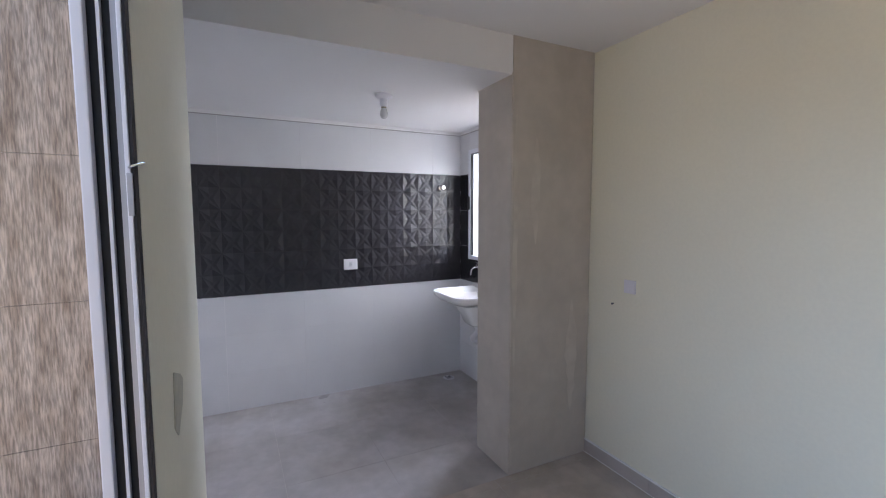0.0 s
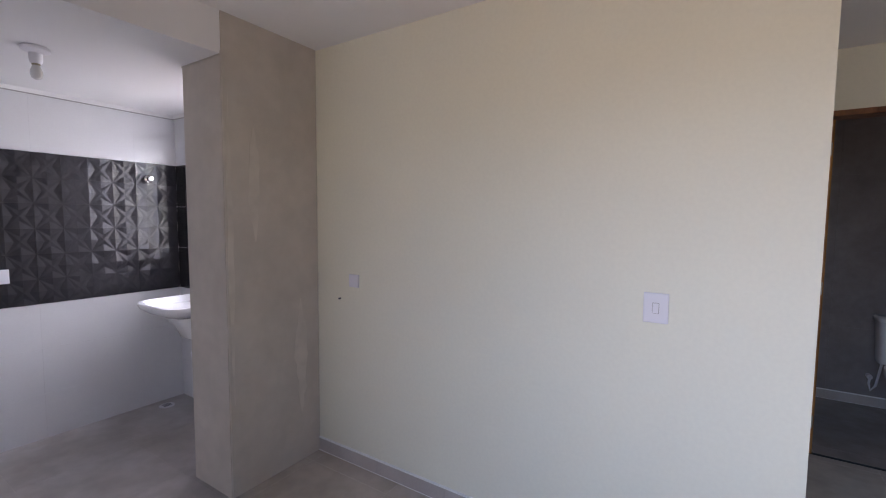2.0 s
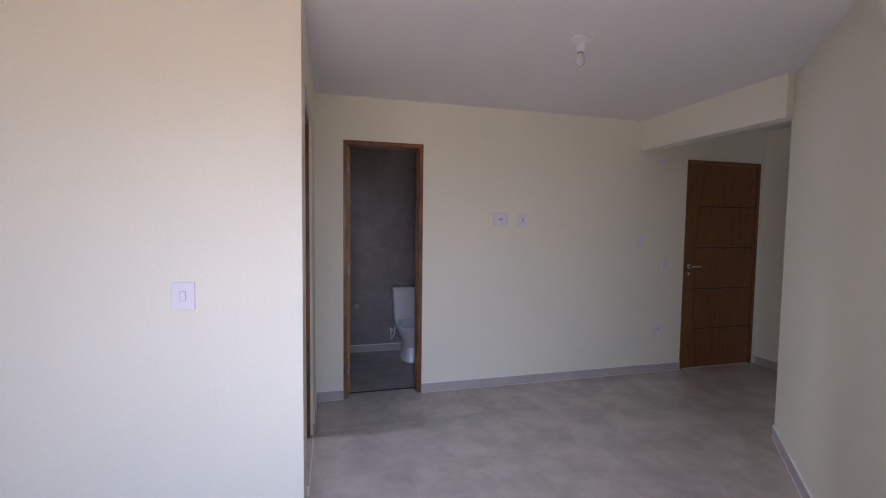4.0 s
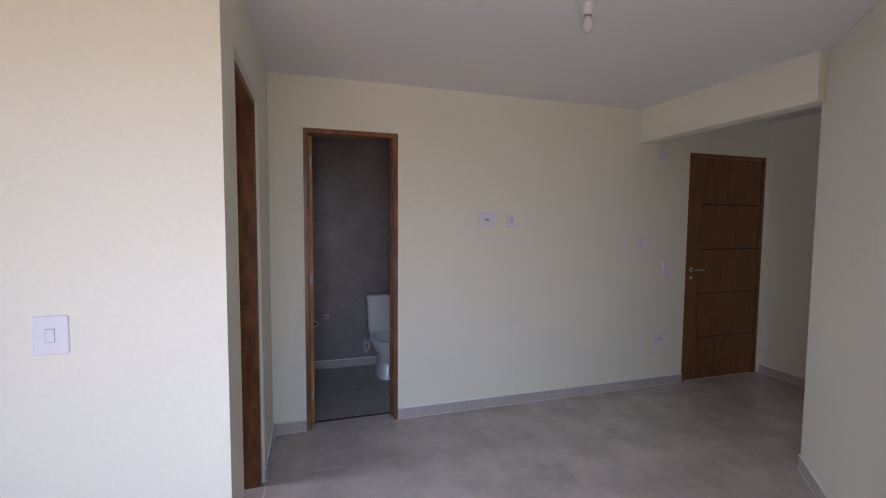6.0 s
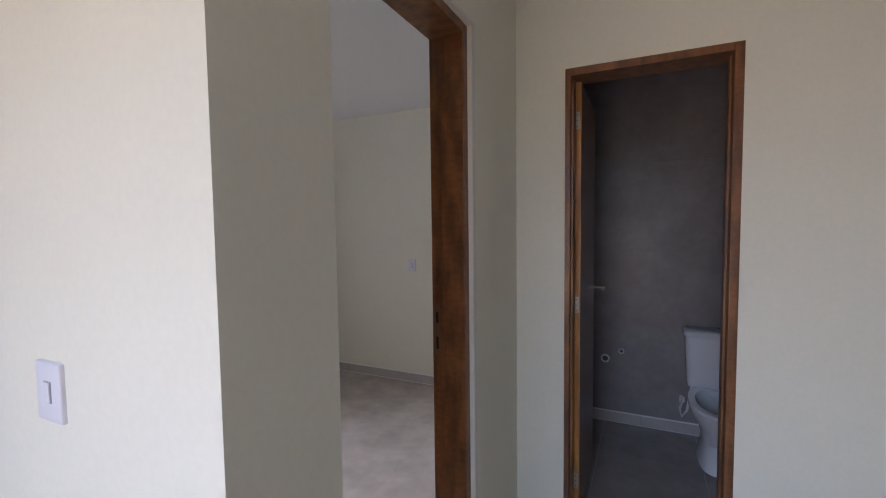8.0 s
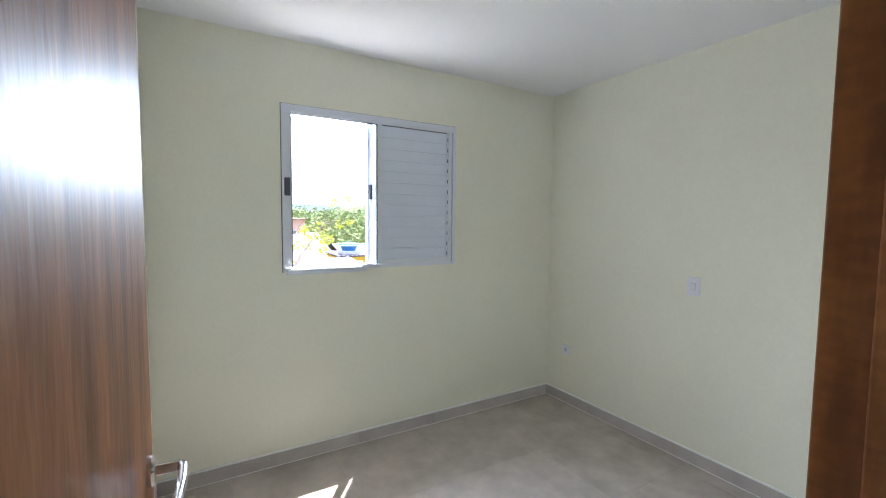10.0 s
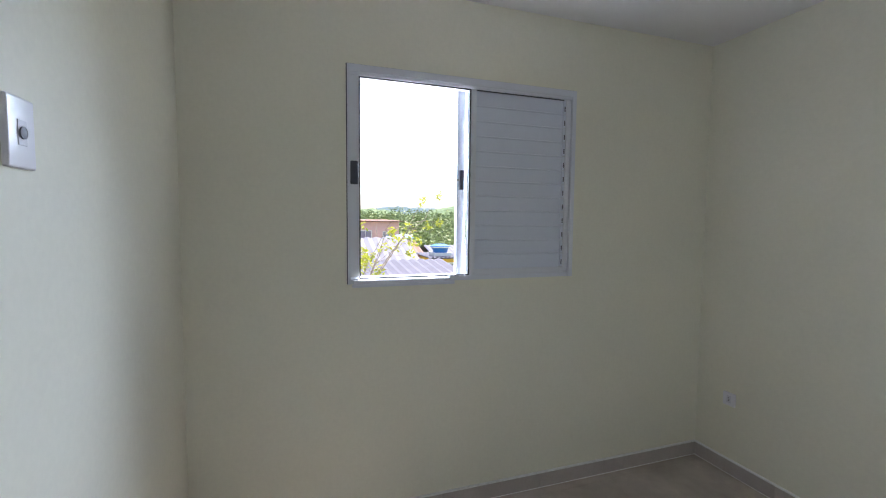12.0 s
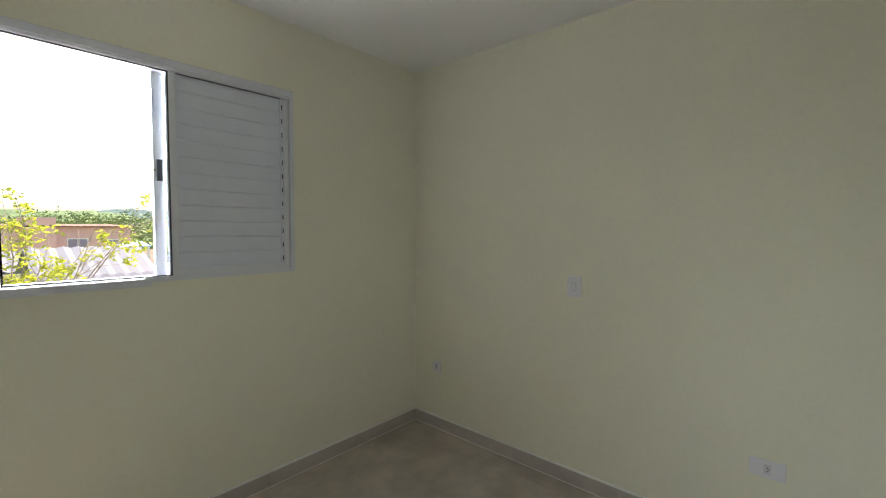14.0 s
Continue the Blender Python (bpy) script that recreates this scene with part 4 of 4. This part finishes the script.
toilet = thing("toilet", (0.975, YW - 0.046, 0.0), "white glazed close-coupled toilet against the dark tiles", "toilet")
part("pedestal", loft([rounded(0, -0.30, 0.23, 0.42, 0.0, 3), rounded(0, -0.30, 0.22, 0.40, 0.03, 3), rounded(0, -0.29, 0.19, 0.34, 0.14, 2.6), rounded(0, -0.33, 0.24, 0.42, 0.24, 2.4), rounded(0, -0.38, 0.345, 0.50, 0.34, 2.3),
                       rounded(0, -0.39, 0.365, 0.53, 0.385, 2.3), rounded(0, -0.39, 0.355, 0.52, 0.398, 2.3), rounded(0, -0.39, 0.28, 0.42, 0.396, 2.2), rounded(0, -0.38, 0.22, 0.34, 0.32, 2.2), rounded(0, -0.36, 0.12, 0.18, 0.22, 2)]), CERAMIC, toilet, "", True)
tank = part("tank", loft([rounded(0, -0.095, 0.325, 0.16, 0.39, 6), rounded(0, -0.095, 0.335, 0.165, 0.42, 6), rounded(0, -0.097, 0.365, 0.178, 0.715, 6)]), CERAMIC, toilet, "", True)
part("tank_lid", loft([rounded(0, -0.097, 0.372, 0.185, 0.716, 6), rounded(0, -0.097, 0.385, 0.195, 0.724, 6), rounded(0, -0.097, 0.385, 0.195, 0.745, 6), rounded(0, -0.097, 0.365, 0.178, 0.754, 6)]), CERAMIC, toilet, "", True)
part("flush_button", lathe([(0.020, 0.754), (0.020, 0.760), (0.015, 0.763)], 18, (0, -0.097, 0)), CHROME, tank, "chrome flush button", True)
part("neck", boxes((-0.10, 0.10, -0.20, -0.02, 0.33, 0.392), bevel=0.02), CERAMIC, toilet, "", True)
part("supply_hose", tube([(-0.17, 0.0, 0.25), (-0.185, -0.06, 0.25), (-0.20, -0.10, 0.21), (-0.19, -0.11, 0.16), (-0.16, -0.10, 0.2), (-0.14, -0.09, 0.32), (-0.13, -0.09, 0.39)], 0.008, 10), PLASTIC, toilet, "white flexible supply hose", True)
part("stop_valve", lathe([(0.022, 0), (0.02, 0.006), (0.011, 0.01), (0.011, 0.05), (0.018, 0.052), (0.018, 0.07)], 16, (-0.185, 0.012, 0.25), "y"), PLASTIC, toilet, "", True)
for nm, x, z, r in (("drain_outlet", 0.299, 0.463, 0.030), ("water_outlet", 0.407, 0.528, 0.020)):
    o = thing(nm, (x, YW - 0.042, z), "white capped pipe outlet in the dark tiled wall", "pipe")
    part("ring", lathe([(r, 0), (r, 0.012), (r * 0.7, 0.014), (r * 0.68, 0.004)], 20, (0, 0, 0), "y"), PLASTIC, o, "", True)
    part("plug", lathe([(r * 0.66, 0), (r * 0.66, 0.005)], 16, (0, 0, 0), "y"), GREYPL, o)

# ---- balcony ----
balcony = setting("balcony_floor", boxes((-2.65, 6.0, -6.2, YD - 0.058, -0.16, -0.006)), PATIO, "sunlit pale tiled balcony floor", "floor")
parapet = setting("wall_parapet", boxes((-2.65, 6.0, -6.35, -6.2, -0.16, 1.05)), EXTPAINT, "cream painted balcony parapet", "wall")
wood_wall = setting("wall_wood_tiles", boxes((-2.72, -2.654, -6.2, -2.396, 0, 2.9)), GROUT, "wall clad in wood-look tiles beside the balcony door", "wall")
zs = [0.0, 0.562, 1.162, 1.762, 2.362, 2.9]
for k in range(5):
    for i in range(4):
        ya = -2.398 - (i + 1) * 0.92
        part("wood_tile", boxes((-2.654, -2.645, ya, ya + 0.917, zs[k] + 0.001, zs[k + 1] - 0.001)), WOODTILE, wood_wall)

# ---- outside ----
setting("building_base", boxes((-4.14, 6.0, -6.35, YR + 0.15, -5.0, -0.165)), EXTPAINT, "lower storeys of the building", "building")
gb2 = bmesh.new()
bmesh.ops.create_grid(gb2, x_segments=2, y_segments=2, size=1500)
bmesh.ops.translate(gb2, vec=(0, 0, -5.0), verts=gb2.verts)
setting("ground", gb2, EARTH, "dry green and brown ground of the valley", "ground")


def house(at, w, d, h, wall, roof, label, roof_kind="mono", rise=0.5, rz=0, windows=()):
    """A far house: w along y, d along x; its facade faces +x."""
    hs = thing("house", at, label, "house", "houses outside", rz=rz)
    body = part("wall", boxes((-d, 0, -w / 2, w / 2, 0, h)), wall, hs)
    bm = bmesh.new()
    o = 0.3
    if roof_kind == "gable":
        rows = [(-d - o, 0.0), (-d / 2, rise), (o, 0.0)]
    else:
        rows = [(-d - o, rise), (o, 0.0)]
    n = max(8, int(w / 0.35))
    for (xa, za), (xb, zb) in zip(rows, rows[1:]):
        top = []
        for i in range(n * 2 + 1):
            y = -w / 2 - o + (w + 2 * o) * i / (2 * n)
            up = 0.06 if i % 2 else 0.0
            top.append((bm.verts.new((xa, y, h + za + 0.06 + up)), bm.verts.new((xb, y, h + zb + 0.06 + up)), bm.verts.new((xa, y, h + za)), bm.verts.new((xb, y, h + zb))))
        for p, q in zip(top, top[1:]):
            bm.faces.new((p[0], p[1], q[1], q[0]))
            bm.faces.new((p[2], q[2], q[3], p[3]))
            bm.faces.new((p[1], p[3], q[3], q[1]))
            bm.faces.new((p[0], q[0], q[2], p[2]))
    bmesh.ops.recalc_face_normals(bm, faces=bm.faces)
    part("roof", bm, roof, hs)
    for y, z, ww, wh in windows:
        f = part("window", boxes((0.0, 0.05, y - ww / 2 - 0.08, y + ww / 2 + 0.08, z - 0.08, z + wh + 0.08)), EXTPAINT, hs)
        part("pane", boxes((0.05, 0.06, y - ww / 2, y - 0.03, z, z + wh), (0.05, 0.06, y + 0.03, y + ww / 2, z, z + wh)), DARKGLASS, f)
    return hs


# the salmon house and its neighbours, seen from the bedroom window
sal = house((-42, 6.6, -5), 7.0, 8, 6.3, SALMON, ROOFCLAY, "salmon rendered house among trees", "mono", 0.15, windows=((0.2, 4.5, 1.1, 0.9), (2.3, 4.6, 0.7, 0.7)))
part("stair_tower", boxes((-5.0, 0.3, -2.7, -1.0, 0, 7.0)), SALMON, sal)
house((-30, 5.5, -5), 7.0, 6, 3.9, SALMON, ROOFCLAY, "low salmon house with a clay tile roof", "gable", 0.9)
house((-19, 4.1, -5), 2.9, 5.5, 4.5, EXTPAINT, ROOFWHITE, "house with a pale sheet metal roof", "gable", 1.0)
house((-14.5, 4.0, -5), 5.0, 4, 4.15, EXTPAINT, ROOFGREY, "shed with a grey fibre cement roof", "mono", 0.5)
house((-13.0, 6.6, -5), 4.4, 3.5, 3.9, EXTPAINT, ROOFWHITE, "low building with a pale corrugated roof", "mono", 0.35)
house((-24.5, 8.95, -5), 1.45, 3, 4.22, YELLOW, ROOFGREY, "yellow painted house with small windows", "mono", 0.05, windows=((-0.35, 3.55, 0.26, 0.3), (0.3, 3.6, 0.26, 0.3)))
house((-34, 15.0, -5), 7.0, 6, 3.4, EXTPAINT, ROOFWHITE, "far house with a white roof", "gable", 0.8)
house((-28, 1.0, -5), 6.0, 6, 4.2, EXTPAINT, ROOFWHITE, "far house with a pale roof", "gable", 0.8)
tk = thing("water_tank", (-25.3, 8.85, -0.47), "blue plastic water tank on the yellow house", "tank")
part("tank_body", lathe([(0.42, 0), (0.50, 0.26), (0.52, 0.28)], 20), BLUE, tk, "", True)
part("tank_lid", lathe([(0.60, 0.36), (0.62, 0.40), (0.3, 0.5), (0.05, 0.52)], 20), BLUE, tk, "", True)
part("stand", boxes((-0.55, 0.55, -0.55, 0.55, -0.20, 0.0)), EXTPAINT, tk)
part("tank_rim", lathe([(0.52, 0.28), (0.60, 0.30), (0.60, 0.36)], 20), EXTPAINT, tk, "white rim of the tank", True)
ta = thing("tarp_roof", (-26.5, 6.6, 0.10), "sloping pale blue sheet roof on posts", "roof")
part("sheet", loft([[(-0.8, -0.7, 0.30), (-0.8, 0.7, 0.45), (0.8, 0.7, 0.28), (0.8, -0.7, 0.24)], [(-0.8, -0.7, 0.34), (-0.8, 0.7, 0.49), (0.8, 0.7, 0.32), (0.8, -0.7, 0.28)]]), TARP, ta)
for px, py, pz in ((-0.7, -0.6, 0.30), (-0.7, 0.6, 0.43), (0.7, 0.6, 0.28), (0.7, -0.6, 0.24)):
    part("post", boxes((px - 0.05, px + 0.05, py - 0.05, py + 0.05, -5.1, pz)), EXTPAINT, ta)


def clump_mesh(name, centres, leaf, count, material, rng, squash=0.8):
    """Many small bent leaves round centres (x, y, z, radius)."""
    verts, faces = [], []
    for x, y, z, r in centres:
        for _ in range(count):
            d = Vector((rng.gauss(0, 1), rng.gauss(0, 1), rng.gauss(0, 1) * squash)).normalized() * r * rng.random() ** 0.4
            c = Vector((x, y, z)) + d
            u = Vector((rng.gauss(0, 1), rng.gauss(0, 1), rng.gauss(0, 0.6))).normalized()
            v = u.orthogonal().normalized()
            v = (v + u.cross(v) * rng.uniform(-1, 1)).normalized()
            n = u.cross(v)
            s = leaf * rng.uniform(0.6, 1.3)
            k = len(verts)
            verts += [c - u * s, c - v * s * 0.42 + n * s * 0.1, c + u * s, c + v * s * 0.42 + n * s * 0.1]
            faces += [(k, k + 1, k + 2), (k, k + 2, k + 3)]
    me = bpy.data.meshes.new(name)
    me.from_pydata([tuple(v) for v in verts], [], faces)
    me.materials.append(material)
    return me


rng = random.Random(7)
tree = thing("tree", (-6.9, 1.35, -5.0), "young tree with bare twigs and yellow-green leaves outside", "tree")
part("trunk", tube([(0, 0, 0), (0.05, 0.02, 1.6), (-0.03, 0.0, 3.2), (0.02, -0.05, 4.3)], 0.11, 12, 0.45), BARK, tree, "", True)
centres = []
for i in range(15):
    reach = i / 14.0
    s = Vector((rng.uniform(-0.1, 0.1), rng.uniform(-0.2, 0.0), 4.0 + 0.5 * rng.random()))
    e = Vector((rng.uniform(-0.6, 0.6), -0.9 + 1.8 * reach + rng.uniform(-0.15, 0.15), rng.uniform(5.75, 6.5)))
    m1 = s.lerp(e, 0.35) + Vector((rng.uniform(-0.1, 0.1), -0.12, 0.22))
    m2 = s.lerp(e, 0.72) + Vector((rng.uniform(-0.08, 0.08), 0.0, 0.20 + rng.uniform(-0.06, 0.1)))
    part("branch", tube([s, m1, m2, e], 0.012, 7, 0.3), BARK, tree, "", True)
    for q in range(8):
        f = m1.lerp(m2, q / 3.0) if q < 3 else m2.lerp(e, (q - 3) / 4.0)
        g = f + Vector((rng.uniform(-0.35, 0.35), rng.uniform(-0.25, 0.45), rng.uniform(-0.08, 0.42)))
        part("twig", tube([f, f.lerp(g, 0.5) + Vector((0, 0, 0.04)), g], 0.004, 5, 0.45), BARK, tree)
        if rng.random() < (0.95 if g.y < 0.3 else 0.35):
            centres.append((g.x, g.y, g.z, rng.uniform(0.06, 0.13)))
        if g.y < 0.2 and g.z < 6.2:
            centres.append((f.x, f.y, f.z, rng.uniform(0.08, 0.16)))
cr = new("crown", clump_mesh("crown", centres, 0.034, 22, LEAF, rng))
cr.parent = tree
# far woods and hills
wood_centres = []
for i in range(420):
    d = rng.uniform(60, 150)
    a = radians(rng.uniform(50, 100))
    x, y = -d * math.sin(a), d * math.cos(a)
    r = rng.uniform(2.2, 4.2)
    up = -5 + (d - 55) * 0.07 + rng.uniform(0, 1.5)
    wood_centres.append((x, y, up, r))
tagged(new("far_woods", clump_mesh("far_woods", wood_centres, 0.42, 150, FOREST, rng)), "dense green woods on the slope beyond the houses", "trees", kind="stuff")


def ridge(name, dist, low, high, a0, a1, material, label, seed):
    bm = bmesh.new()
    n, rows = 90, 6
    grid = []
    for k in range(rows):
        row = []
        for i in range(n + 1):
            a = radians(a0 + (a1 - a0) * i / n)
            d = dist + k * dist * 0.06
            f = math.sin(math.pi * min(1, k / (rows - 2)) / 2)
            top = high * (0.75 + 0.5 * noise.noise(Vector((i * 0.12, seed, 0))))
            row.append(bm.verts.new((-d * math.sin(a), d * math.cos(a), low + (top - low) * f + noise.noise(Vector((i * 0.9, k * 0.9, seed))) * dist * 0.006)))
        grid.append(row)
    for r, q in zip(grid, grid[1:]):
        for i in range(n):
            bm.faces.new((r[i], r[i + 1], q[i + 1], q[i]))
    return setting(name, bm, material, label, "hill")


ridge("backdrop_hill", 130, -5.5, 7.1, 40, 110, HILLWOOD, "wooded hill behind the houses", 3.1)
ridge("backdrop_far_hill", 420, -6, 19, 40, 90, FARHILL, "far hill on the horizon, blue haze put into its colour", 9.7)

# ---- floor tiles ----
floor_ob = bpy.data.objects["floor"]
T, GAP = 0.578, 0.002
FX, FY = 0.587, 0.46
full_meshes = {}


def tile_mesh(w, d, material):
    key = (round(w, 3), round(d, 3), material.name)
    if key not in full_meshes:
        full_meshes[key] = finish("floor_tile", boxes((0, w, 0, d, -0.004, 0.0), bevel=0.0007), material)
    return full_meshes[key]


def lay(x0, x1, y0, y1, material, ox=FX, oy=FY, gap=GAP):
    i0, i1 = math.floor((x0 - ox) / T), math.ceil((x1 - ox) / T)
    j0, j1 = math.floor((y0 - oy) / T), math.ceil((y1 - oy) / T)
    for i in range(i0, i1):
        for j in range(j0, j1):
            xa, xb = max(x0, ox + i * T), min(x1, ox + (i + 1) * T - gap)
            ya, yb_ = max(y0, oy + j * T), min(y1, oy + (j + 1) * T - gap)
            if xb - xa > 0.01 and yb_ - ya > 0.01:
                shared("floor_tile", tile_mesh(xb - xa, yb_ - ya, material), floor_ob, (xa, ya, 0))


lay(XP, 0, YD, 0, PORCELAIN)
lay(0, 4.59, YD, YB, PORCELAIN)
lay(XW, -0.14, YL, YR, PORCELAIN, FX - 0.2, FY + 0.1, 0.0011)
lay(-0.14, 0.0, D1[0], D1[1], PORCELAIN)
lay(D2[0], D2[1], YB, YB + 0.14, PORCELAIN)
lay(0.012, 1.588, YB + 0.14, YW - 0.036, BATHFLOOR, 0.3, 0.1)
lay(XK, XP, YD, YC, SCREED, XK, -0.04, 0.001)
lay(XK, -2.235, -2.345, YD, SCREED, XK, -0.04, 0.001)
